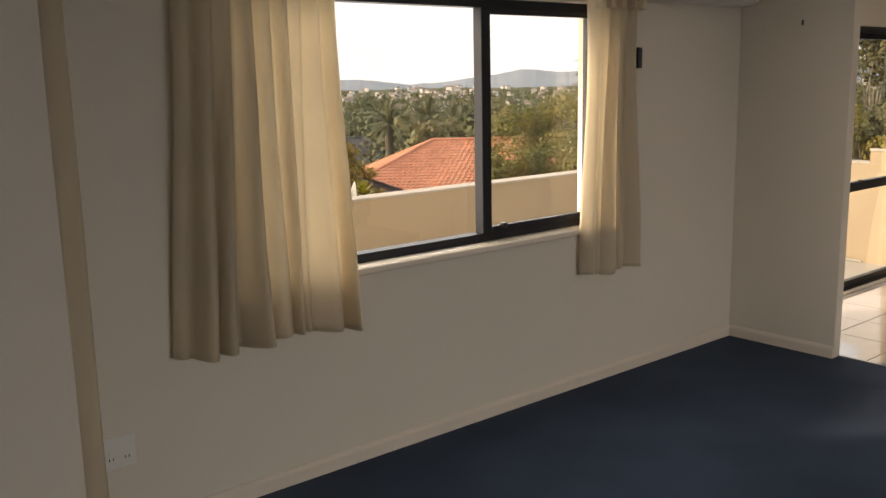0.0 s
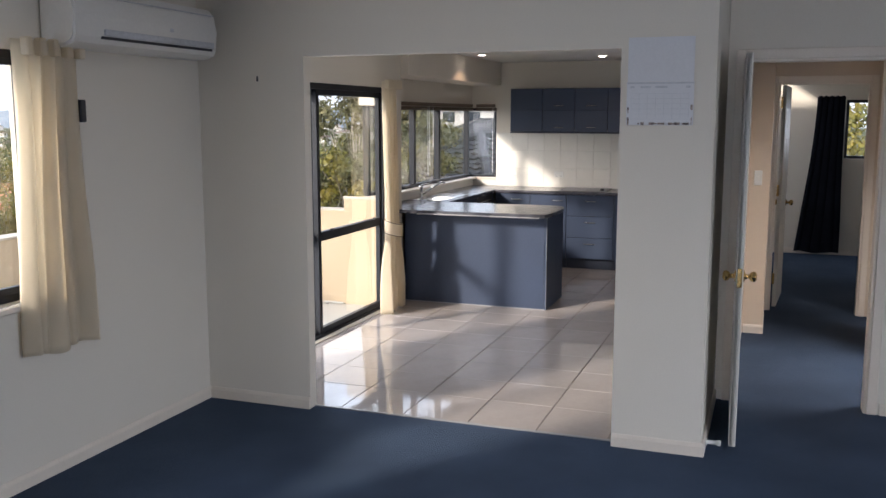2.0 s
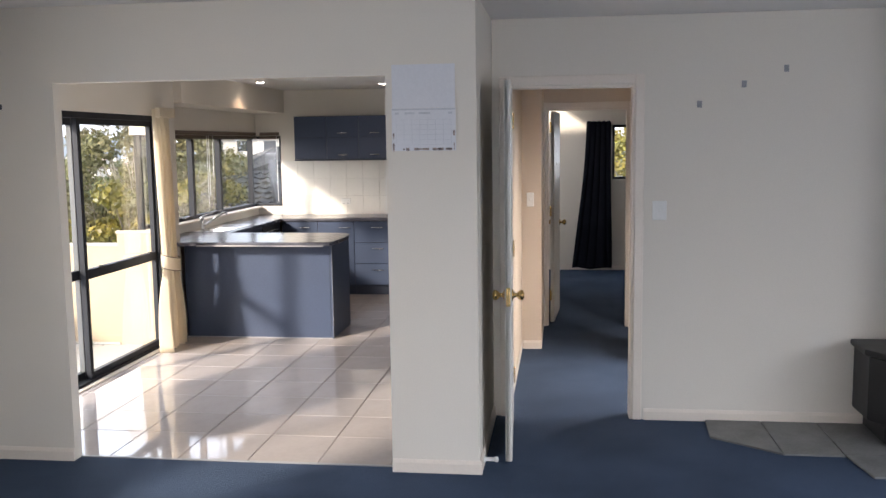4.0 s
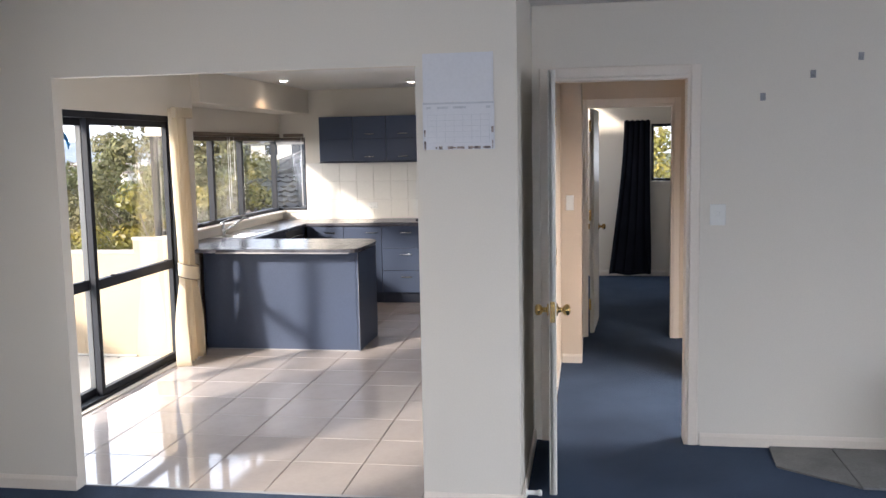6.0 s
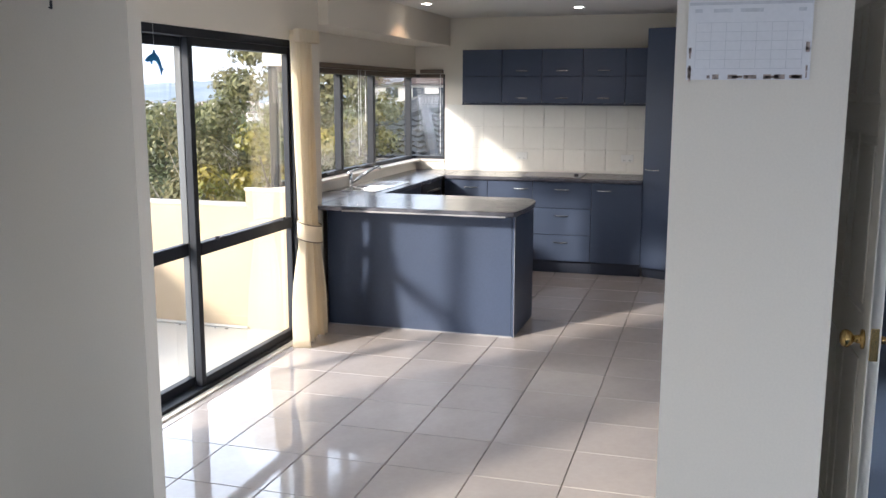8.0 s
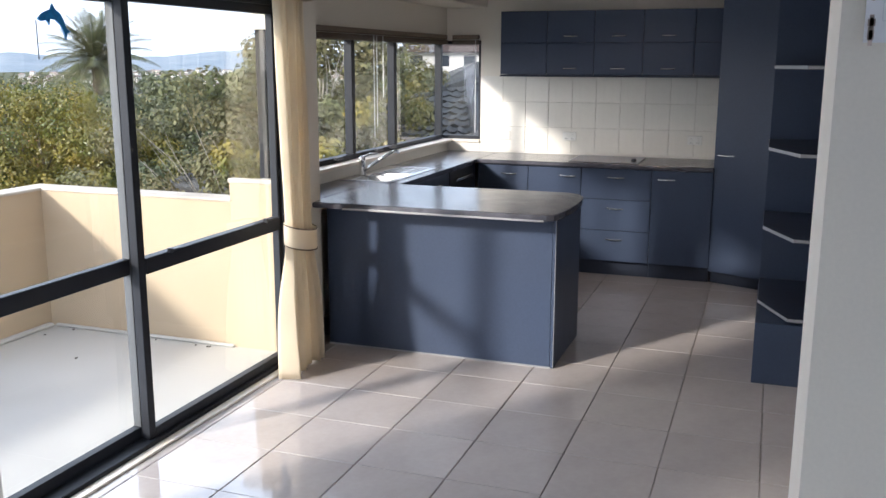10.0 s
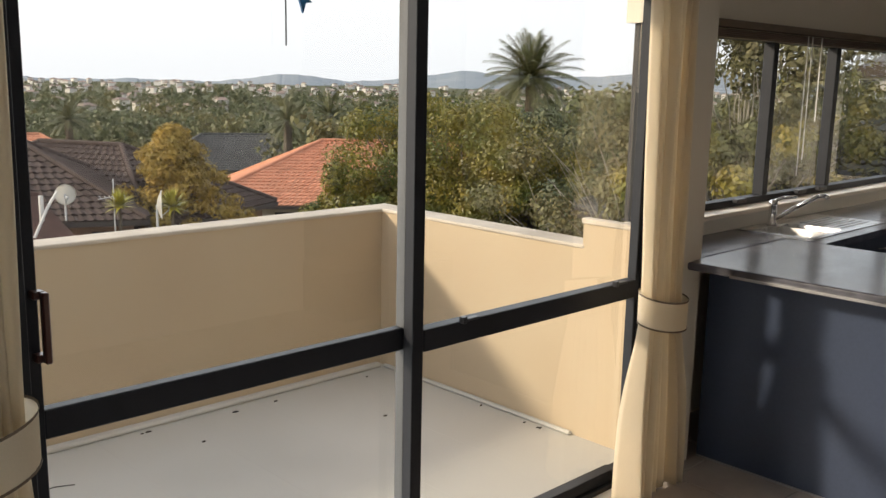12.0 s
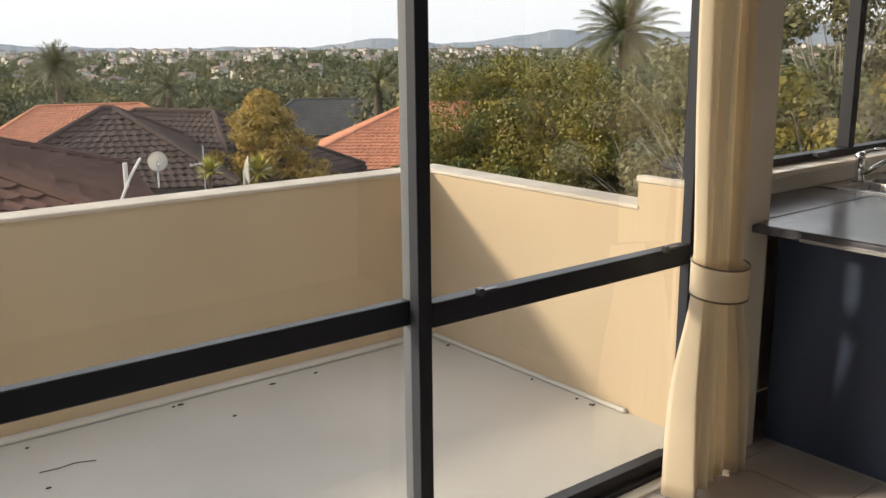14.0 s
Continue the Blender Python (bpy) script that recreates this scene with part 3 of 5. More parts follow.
def base_unit(name, label, y0, y1, fronts, handle=None, group="kitchen base units"):
    """A base cabinet facing -x with its front at FX."""
    u = thing(name, label, "kitchen cabinet", group)
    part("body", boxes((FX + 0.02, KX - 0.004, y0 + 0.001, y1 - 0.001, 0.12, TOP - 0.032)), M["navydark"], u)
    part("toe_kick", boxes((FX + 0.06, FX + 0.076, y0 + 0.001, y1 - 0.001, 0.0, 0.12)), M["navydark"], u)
    for z0, z1, kind in fronts:
        f = part("door" if kind == "door" else "drawer", boxes((FX, FX + 0.019, y0 + 0.002, y1 - 0.002, z0 + 0.002, z1 - 0.002), bevel=0.002), M["navy"], u)
        bow_handle(f, (FX - 0.001, (y0 + y1) / 2 if handle is None else handle, z1 - 0.07), (0, 1, 0), (-1, 0, 0))
    return u


DR = ((0.12, 0.365, "drawer"), (0.365, 0.61, "drawer"), (0.61, 0.85, "drawer"))
base_unit("base_cabinet", "navy base cabinet with one door below the worktop", -0.61, -0.19, ((0.12, 0.85, "door"),), -0.45)
base_unit("base_cabinet", "navy base cabinet with one door and chrome handle", -1.035, -0.61, ((0.12, 0.85, "door"),), -0.925)
base_unit("drawer_unit", "navy drawer unit with three drawers and chrome handles", -1.575, -1.035, DR)
base_unit("base_cabinet", "navy base cabinet with one door beside the pantry", -2.025, -1.575, ((0.12, 0.85, "door"),), -1.685)

# sink bench along the window
su = thing("sink_cabinet", "navy cabinet run under the kitchen sink", "kitchen cabinet")
part("body", boxes((3.86, 5.50, -0.15, BAY - 0.004, 0.12, TOP - 0.24), (4.74, 5.50, -0.15, BAY - 0.004, TOP - 0.24, TOP - 0.032)), M["navydark"], su)
part("toe_kick", boxes((3.86, 5.54, -0.09, -0.075, 0, 0.12)), M["navydark"], su)
for a, b in ((3.87, 4.36), (4.36, 4.86), (5.42, 5.50)):
    f = part("door", boxes((a + 0.002, b - 0.002, -0.17, -0.151, 0.122, 0.848), bevel=0.002), M["navy"], su)
    if b - a > 0.2:
        bow_handle(f, ((a + b) / 2, -0.171, 0.78), (1, 0, 0), (0, -1, 0))
dw = thing("dishwasher", "dark built-in dishwasher with a long bar handle", "dishwasher")
part("door", boxes((4.865, 5.415, -0.175, -0.152, 0.12, 0.85), bevel=0.004), M["darkplastic"], dw)
part("handle", boxes((4.95, 5.33, -0.205, -0.19, 0.765, 0.785), (4.96, 4.975, -0.19, -0.176, 0.77, 0.78), (5.305, 5.32, -0.19, -0.176, 0.77, 0.78), bevel=0.002), M["steel"], dw, "steel bar handle")

# peninsula
PF = 3.19
pen = thing("peninsula", "navy panelled kitchen peninsula cabinet", "kitchen island")
part("front_panel", boxes((PF, PF + 0.018, -1.345, -0.004, 0.002, TOP - 0.034), bevel=0.0015), M["navy"], pen)
part("end_panel", boxes((PF - 0.002, 3.84, -1.365, -1.347, 0.002, TOP - 0.034), bevel=0.0015), M["navy"], pen)
part("edge_strip", boxes((PF - 0.0035, PF - 0.002, -1.366, -1.3635, 0.004, TOP - 0.036)), M["edge"], pen, "pale edge strip")
part("body", boxes((PF + 0.019, 3.82, -1.346, -0.17, 0.12, TOP - 0.035)), M["navydark"], pen)
part("toe_kick", boxes((3.74, 3.76, -1.346, -0.17, 0.0, 0.12)), M["navydark"], pen)
part("skirting_bead", boxes((PF - 0.007, PF, -1.352, -0.004, 0.001, 0.009)), M["edge"], pen)

wt = thing("worktop", "dark grey speckled laminate worktop with rounded edge", "worktop")
bm = bmesh.new()
prism(bm, [(2.985, -0.02), (2.985, -0.10), (3.005, -0.20), (2.995, -1.355), (3.015, -1.39), (3.06, -1.405), (3.24, -1.42), (3.44, -1.425), (3.62, -1.415), (3.75, -1.395), (3.82, -1.355), (3.858, -1.29), (3.86, -0.002), (3.12, -0.002), (3.12, -0.02)], TOP - 0.033, TOP, 0.009, 3)
part("peninsula_top", bm, M["worktop"], wt)
part("edge_trim", boxes((2.9885, 2.994, -1.34, -0.20, TOP - 0.036, TOP - 0.026), bevel=0.001), M["edge"], wt, "worn pale edge under the nosing")
SX0, SX1, SY0, SY1 = 3.92, 4.74, -0.10, 0.25
for slab in ((3.862, SX0, -0.19, BAY - 0.002), (SX1, KX - 0.002, -0.19, BAY - 0.002), (SX0, SX1, -0.19, SY0), (SX0, SX1, SY1, BAY - 0.002), (3.122, 3.86, 0.0, BAY - 0.002)):
    part("sink_top", boxes((*slab, TOP - 0.033, TOP)), M["worktop"], wt)
part("bench_top", boxes((FX - 0.025, KX - 0.002, -2.025, -0.192, TOP - 0.033, TOP), bevel=0.006), M["worktop"], wt)
part("upstand", boxes((3.122, KX - 0.014, BAY - 0.012, BAY - 0.002, TOP + 0.001, SILL - 0.022), (KX - 0.012, KX - 0.002, -0.018, BAY - 0.002, TOP + 0.001, SILL - 0.022)), M["walltile"], wt, "white tiled upstand")

sink = thing("sink", "stainless steel sink with two bowls and drainer", "sink")
bm = bmesh.new()
z = TOP + 0.004


def bowl(bm, x0, x1, y0, y1, depth):
    """An open bowl hanging from the sink's rim."""
    top = [bm.verts.new((x, y, z)) for x, y in ((x0, y0), (x1, y0), (x1, y1), (x0, y1))]
    low = [bm.verts.new((x, y, z - depth)) for x, y in ((x0 + 0.03, y0 + 0.03), (x1 - 0.03, y0 + 0.03), (x1 - 0.03, y1 - 0.03), (x0 + 0.03, y1 - 0.03))]
    for i in range(4):
        bm.faces.new((top[i], top[(i + 1) % 4], low[(i + 1) % 4], low[i]))
    bm.faces.new(low)


box(bm, SX0 - 0.015, SX1 + 0.015, SY0 - 0.015, SY0 + 0.02, TOP + 0.001, z, bevel=0.001)
box(bm, SX0 - 0.015, SX1 + 0.015, SY1 - 0.05, SY1 + 0.015, TOP + 0.001, z, bevel=0.001)
box(bm, SX0 - 0.015, SX0 + 0.02, SY0 + 0.02, SY1 - 0.05, TOP + 0.001, z, bevel=0.001)
box(bm, 4.30, SX1 + 0.015, SY0 + 0.02, SY1 - 0.05, TOP + 0.001, z, bevel=0.001)
box(bm, 4.15, 4.17, SY0 + 0.02, SY1 - 0.05, TOP + 0.001, z, bevel=0.001)
part("rim", bm, M["steel"], sink)
for a, b, dd in ((SX0 + 0.02, 4.15, 0.16), (4.17, 4.30, 0.09)):
    bm = bmesh.new()
    bowl(bm, a, b, SY0 + 0.02, SY1 - 0.05, dd)
    part("bowl", bm, M["steel"], sink)
for i in range(7):
    yy = SY0 + 0.045 + i * 0.034
    part("drainer_rib", boxes((4.36, 4.70, yy, yy + 0.012, z, z + 0.004), bevel=0.0015), M["steel"], sink)
tap = thing("mixer_tap", "chrome kitchen mixer tap with lever and long spout", "tap")
part("body", lathe(bmesh.new(), [(0.026, TOP + 0.004), (0.026, TOP + 0.012), (0.020, TOP + 0.018), (0.020, TOP + 0.10), (0.023, TOP + 0.105), (0.022, TOP + 0.125), (0.012, TOP + 0.135)], 18, (4.16, 0.215, 0)), M["chrome"], tap, smooth=True)
part("spout", tube(bmesh.new(), [(4.17, 0.20, TOP + 0.04), (4.24, 0.13, TOP + 0.10), (4.32, 0.06, TOP + 0.155), (4.345, 0.035, TOP + 0.158), (4.355, 0.025, TOP + 0.145)], 0.011, 12), M["chrome"], tap, smooth=True)
part("lever", tube(bmesh.new(), [(4.16, 0.215, TOP + 0.128), (4.20, 0.18, TOP + 0.145), (4.245, 0.14, TOP + 0.15)], 0.008, 10), M["chrome"], tap, smooth=True)

# wall cupboards
CX = KX - 0.32
for i, (y0, y1) in enumerate(((-0.67, -0.285), (-1.05, -0.67), (-1.43, -1.05), (-1.815, -1.43), (-2.02, -1.815))):
    u = thing("wall_cabinet", "dark navy wall cupboard above the splashback", "kitchen cabinet", "kitchen wall cupboards")
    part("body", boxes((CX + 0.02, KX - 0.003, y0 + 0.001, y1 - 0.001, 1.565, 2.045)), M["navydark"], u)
    for z0, z1 in ((1.55, 1.80), (1.80, 2.05)):
        f = part("door", boxes((CX, CX + 0.019, y0 + 0.002, y1 - 0.002, z0 + 0.002, z1 - 0.002), bevel=0.002), M["navy"], u)
        if i in (1, 2, 3):
            bow_handle(f, (CX - 0.001, (y0 + y1) / 2, z0 + 0.05), (0, 1, 0), (-1, 0, 0), 0.11)
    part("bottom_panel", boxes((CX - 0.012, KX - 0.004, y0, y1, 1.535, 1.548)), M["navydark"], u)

# angled pantry in the corner
pt = thing("pantry_cupboard", "tall navy corner pantry with an angled door", "pantry")
A, B = Vector((5.53, -2.03)), Vector((5.35, -2.45))
bm = prism(bmesh.new(), [(KX - 0.01, -2.03), (A.x + 0.02, A.y), (B.x + 0.02, B.y), (B.x + 0.02, -2.86), (KX - 0.01, -2.86)], 0.10, 2.20)
part("body", bm, M["navydark"], pt)
dv = (B - A).normalized()
nv = Vector((dv.y, -dv.x))
q0, q1 = A + nv * 0.002, B + nv * 0.002
bm = prism(bmesh.new(), [tuple(q0), tuple(q1), tuple(q1 + nv * 0.018), tuple(q0 + nv * 0.018)], 0.10, 2.20)
f = part("door", bm, M["navy"], pt)
bow_handle(f, (*(q0 + dv * 0.09 + nv * 0.019), 0.98), (dv.x, dv.y, 0), (nv.x, nv.y, 0))
part("toe_kick", prism(bmesh.new(), [(KX - 0.01, -2.035), (A.x + 0.05, A.y - 0.01), (B.x + 0.06, B.y), (KX - 0.01, -2.86)], 0.0, 0.10), M["navydark"], pt)

# tall side panel of the fridge space, then the open shelves
fp = thing("fridge_surround", "tall navy side panel beside the fridge space", "cabinet panel")
part("panel", boxes((4.30, 4.318, -2.865, -2.42, 0.0, 2.20), bevel=0.001), M["navy"], fp)
part("hinge_strip", boxes((4.288, 4.299, -2.445, -2.425, 0.6, 1.45)), M["darkplastic"], fp)
sh = thing("corner_shelves", "navy open end shelves with clipped corners", "shelf")
part("back_panel", boxes((3.36, 4.27, -2.868, -2.85, 0, 2.20)), M["navy"], sh)
part("side_panel", boxes((4.252, 4.27, -2.85, -2.40, 0, 2.20)), M["navy"], sh)
part("plinth", boxes((3.335, 4.25, -2.85, -2.395, 0.0, 0.33)), M["navy"], sh)
for zz in (0.345, 0.76, 1.19, 1.62, 2.05):
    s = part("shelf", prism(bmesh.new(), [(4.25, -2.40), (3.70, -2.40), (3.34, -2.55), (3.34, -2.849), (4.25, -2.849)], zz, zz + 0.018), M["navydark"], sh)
    part("shelf_edge", prism(bmesh.new(), [(4.25, -2.398), (3.70, -2.398), (3.338, -2.549), (3.338, -2.849), (3.340, -2.849), (3.340, -2.551), (3.701, -2.401), (4.25, -2.401)], zz + 0.001, zz + 0.017), M["edge"], s, "pale edge strip")

# cooktop, sockets
ck = thing("cooktop", "low pale glass cooktop set in the bench", "cooktop")
part("glass_top", boxes((FX + 0.05, FX + 0.53, -1.46, -0.92, TOP + 0.001, TOP + 0.008), bevel=0.003), M["edge"], ck)
part("knob", lathe(bmesh.new(), [(0.020, TOP + 0.009), (0.022, TOP + 0.02), (0.017, TOP + 0.035)], 14, (FX + 0.10, -1.42, 0)), M["darkplastic"], ck, smooth=True)


def outlet(x, y, z, axis, sgn, label, w=0.115, h=0.072, rockers=2):
    """A flat double socket or switch plate on a wall."""
    o = thing("power_outlet" if rockers == 2 else "light_switch", label, "power outlet" if rockers == 2 else "light switch", at=(x, y, z), rz=0 if axis == "y" else 90)
    part("plate", boxes((-w / 2, w / 2, min(0, sgn * 0.009), max(0, sgn * 0.009), -h / 2, h / 2), bevel=0.003), M["white"], o)
    for i in range(rockers):
        u = (i - (rockers - 1) / 2) * w * 0.45
        part("rocker", boxes((u - 0.008, u + 0.008, min(sgn * 0.009, sgn * 0.013), max(sgn * 0.009, sgn * 0.013), 0.005 - 0.012, 0.005 + 0.012), bevel=0.002), M["white"], o)
        if rockers == 2:
            for d in (-0.007, 0.007):
                part("slot", boxes((u + d - 0.0015, u + d + 0.0015, min(sgn * 0.009, sgn * 0.0098), max(sgn * 0.009, sgn * 0.0098), -0.026, -0.014)), M["darkplastic"], o)
    return o


outlet(-3.97, -0.001, 0.35, "y", -1, "white double power outlet low on the wall", 0.13, 0.12)
outlet(KX - 0.012, -0.236, 1.03, "x", 1, "white double power outlet on the tiled splashback")
outlet(KX - 0.012, -0.81, 1.04, "x", 1, "white double power outlet on the tiled splashback")
outlet(KX - 0.012, -1.83, 1.035, "x", 1, "white double power outlet on the tiled splashback")
outlet(1.029, -3.96, 1.30, "x", 1, "white light switch plate on the wall", 0.084, 0.116, 1)
outlet(2.927, -3.12, 1.25, "x", 1, "white light switch plate in the hall", 0.06, 0.116, 1)

# blinds drawn up over the kitchen window
bl = thing("window_blind", "brown slatted blind drawn up over the kitchen window", "blind")
for i in range(5):
    part("slat", boxes((3.14, KX - 0.07, BAY - 0.035, BAY + 0.03, HEAD - 0.035 + i * 0.008, HEAD - 0.030 + i * 0.008)), M["blindwood"], bl)
part("headrail", boxes((3.14, KX - 0.07, BAY - 0.03, BAY + 0.028, HEAD + 0.008, HEAD + 0.045), bevel=0.003), M["blindwood"], bl)
for x, zz in ((4.46, 1.12), (4.51, 1.20), (4.62, 1.4)):
    part("cord", tube(bmesh.new(), [(x, BAY - 0.04, HEAD), (x, BAY - 0.04, zz)], 0.003, 6), M["white"], bl, "white pull cord")
bl2 = thing("window_blind", "brown slatted blind drawn up over the corner pane", "blind")
for i in range(5):
    part("slat", boxes((KX - 0.04, KX + 0.03, -0.005, BAY - 0.06, HEAD - 0.035 + i * 0.008, HEAD - 0.030 + i * 0.008)), M["blindwood"], bl2)
part("headrail", boxes((KX - 0.035, KX + 0.028, -0.005, BAY - 0.06, HEAD + 0.008, HEAD + 0.045), bevel=0.003), M["blindwood"], bl2)
part("cord", tube(bmesh.new(), [(KX - 0.045, 0.015, HEAD), (KX - 0.045, 0.015, 1.05)], 0.003, 6), M["white"], bl2, "white pull cord")

# downlights
for x, y in ((4.57, -0.31), (5.19, -1.46), (2.85, -1.14)):
    dl = thing("downlight", "round recessed ceiling downlight, switched on", "ceiling light", "kitchen downlights")
    part("trim_ring", lathe(bmesh.new(), [(0.055, KCEIL - 0.0005), (0.055, KCEIL - 0.006), (0.043, KCEIL - 0.008), (0.040, KCEIL - 0.002)], 24, (x, y, 0)), M["white"], dl, smooth=True)
    part("bulb", lathe(bmesh.new(), [(0.036, KCEIL - 0.0085), (0.036, KCEIL - 0.0105), (0.02, KCEIL - 0.014)], 20, (x, y, 0)), M["lamp"], dl, "glowing bulb")

# ---- curtains ----


def curtain(name, label, x0, x1, y, z0, z1, folds, depth=0.05, seed=1, waist=None, mat="curtain", flare=0.0):
    """A pleated curtain along x. waist: (height, centre, width) where a tie-back gathers it."""
    rnd = random.Random(seed)
    cols, rows = folds * 14, 44
    cuts = [0.0]
    for i in range(folds):
        cuts.append(cuts[-1] + rnd.uniform(0.35, 1.75))
    cuts = [c / cuts[-1] for c in cuts]
    amp = [rnd.uniform(0.3, 1.35) for _ in range(folds)]
    lean = [rnd.uniform(-0.5, 0.5) for _ in range(folds)]
    left, right = flare if isinstance(flare, tuple) else (flare / 2, flare / 2)
    bm = bmesh.new()
    grid = []
    for r in range(rows + 1):
        v = r / rows
        zz = z1 + (z0 - z1) * v
        ring = []
        for c in range(cols + 1):
            i, j = min(c // 14, folds - 1), c - 14 * min(c // 14, folds - 1)
            f = j / 14
            # each fold is a round lobe between two narrow valleys; its crown leans as it falls
            even = (i + f) / folds
            u = even * (1 - v) + (cuts[i] + (cuts[i + 1] - cuts[i]) * f) * v
            g0 = 0.5 + 0.5 * v
            w = math.sin(math.pi * min(1, max(0, f + lean[i] * 0.35 * v * math.sin(math.pi * f)))) ** 0.75
            yy = y + depth * 0.8 - 2 * depth * g0 * amp[i] * w * (0.75 + 0.25 * math.sin(2.2 * v + seed + i)) - 0.010 * math.sin(5 * v + 4 * u)
            xx = x0 + (x1 - x0) * u + 0.006 * math.sin(7 * v + i * 2.1) * v - left * (1 - u) * v ** 1.5 + right * u * v ** 1.5
            if waist:
                wz, wx, ww = waist
                g = math.exp(-((zz - wz) / (0.26 if zz < wz else 0.55)) ** 2)
                xx = xx * (1 - g) + (wx + (u - 0.5) * ww) * g
                yy = yy * (1 - 0.45 * g) + (y - 0.01) * 0.45 * g
            hem = 0.012 * math.sin(9 * u + seed) if r == rows else 0
            ring.append(bm.verts.new((xx, yy, zz + hem)))
        grid.append(ring)
    for r in range(rows):
        for c in range(cols):
            bm.faces.new((grid[r][c], grid[r][c + 1], grid[r + 1][c + 1], grid[r + 1][c]))
    t = thing(name, label, "curtain")
    ob = part("drape", bm, M[mat], t, smooth=True)
    sol = ob.modifiers.new("thick", "SOLIDIFY")
    sol.thickness = 0.003
    for i in range(folds):
        xx = x0 + (x1 - x0) * (i + 0.5) / folds
        part("pleat", box(bmesh.new(), xx - 0.018, xx + 0.018, y - 0.035, y + 0.012, z1 - 0.07, z1 + 0.01, bevel=0.006), M[mat], t)
    return t


def tie_back(t, wx, y, wz, ww, tilt):
    """A stiff fabric band with dark piping, round a gathered curtain."""
    for nm, h, off, mat in (("tie_band", 0.105, 0.0, "curtain"), ("piping", 0.007, 0.0545, "cord"), ("piping", 0.007, -0.0545, "cord")):
        bm = bmesh.new()
        n = 28
        rings = []
        for hz in (-h / 2, h / 2):
            ring = []
            for i in range(n):
                a = 2 * math.pi * i / n
                g = 0.002 if nm == "piping" else 0.0
                ring.append(bm.verts.new((wx + (ww / 2 + 0.006 + g) * math.cos(a), y + (0.062 + g) * math.sin(a), wz + off + hz + tilt * math.cos(a) + 0.02 * math.sin(a))))
            rings.append(ring)
        for i in range(n):
            bm.faces.new((rings[0][i], rings[0][(i + 1) % n], rings[1][(i + 1) % n], rings[1][i]))
        part(nm, bm, M[mat], t, "dark piping" if nm == "piping" else "", smooth=True)


curtain("curtain", "short cream curtain drawn back beside the window", -3.665, -2.97, -0.085, 0.66, 2.16, 9, 0.062, 3, flare=(0.085, 0.03))
curtain("curtain", "narrow cream curtain with shadowed pleats beside the window", -1.45, -1.04, -0.075, 0.62, 2.07, 5, 0.055, 7, flare=(0.04, 0.0))
c3 = curtain("curtain", "long cream curtain held by a tie-back at the sliding door", 2.57, 2.87, -0.085, 0.015, 2.03, 8, 0.048, 5, waist=(0.76, 2.705, 0.23), flare=(0.05, 0.0))
tie_back(c3, 2.705, -0.095, 0.75, 0.27, -0.02)
c4 = curtain("curtain", "long cream curtain with tie-back at the door's handle side", 0.02, 0.43, -0.115, 0.015, 2.05, 9, 0.065, 9, waist=(0.87, 0.30, 0.21), flare=0.02)
tie_back(c4, 0.30, -0.125, 0.87, 0.225, 0.02)
curtain("curtain", "cream curtain edge hanging against the pier", -4.225, -4.145, -0.405, 0.01, 2.25, 1, 0.022, 11)
bc = curtain("curtain", "floor-length black curtain beside the bedroom window", -0.16, 0.16, 0, 0.03, 1.97, 5, 0.03, 13, mat="blackcurtain", flare=(0.19, 0.02))
bc.matrix_world = pose(7.60, -3.86, 0, 0, 0, -90)

# ---- living room wall things ----
ac = thing("air_conditioner", "white wall-mounted split air conditioner, louvre shut", "air conditioner")
bm = bmesh.new()
prof = [(0.0, 2.055), (-0.06, 2.045), (-0.14, 2.05), (-0.185, 2.07), (-0.20, 2.10), (-0.202, 2.20), (-0.195, 2.28), (-0.16, 2.325), (0.0, 2.33)]
AX0, AX1 = -1.24, -0.10
rings = [[bm.verts.new((x, yy - 0.002, zz)) for yy, zz in prof] for x in (AX0, AX1)]
for i in range(len(prof)):
    bm.faces.new((rings[0][i], rings[0][(i + 1) % len(prof)], rings[1][(i + 1) % len(prof)], rings[1][i]))
c0, c1 = bm.faces.new(rings[0][::-1]), bm.faces.new(rings[1])
bmesh.ops.bevel(bm, geom=list(c0.edges) + list(c1.edges), offset=0.012, segments=3, affect="EDGES")
part("casing", bm, M["acbody"], ac)
part("louvre", boxes((AX0 + 0.20, AX1 - 0.04, -0.212, -0.19, 2.108, 2.140), bevel=0.004), M["ink"], ac, "grey air louvre")
part("outlet_slot", boxes((AX0 + 0.18, AX1 - 0.05, -0.205, -0.17, 2.092, 2.106), bevel=0.002), M["darkplastic"], ac, "dark air outlet slot")
part("panel_seam", boxes((AX0 + 0.16, AX1 - 0.03, -0.2055, -0.19, 2.286, 2.290)), M["ink"], ac)
part("logo_mark", boxes((-0.53, -0.50, -0.2045, -0.2015, 2.17, 2.188)), M["ink"], ac)
tagged(link("remote_holder", boxes((-1.025, -0.99, -0.03, -0.001, 1.70, 1.81), bevel=0.004), M["darkplastic"]), "small dark remote holder on the wall", "remote holder")

cal = thing("calendar", "white wall calendar with empty month grid and dark printed border", "calendar")
CY0, CY1 = -2.845, -2.525
part("picture_page", boxes((-0.006, -0.002, CY0, CY1, 1.90, 2.115)), M["paper"], cal)
part("month_page", boxes((-0.009, -0.0065, CY0 - 0.003, CY1 + 0.003, 1.685, 1.899)), M["paper"], cal)
part("binding", boxes((-0.0105, -0.0095, CY0, CY1, 1.888, 1.896)), M["ink"], cal)
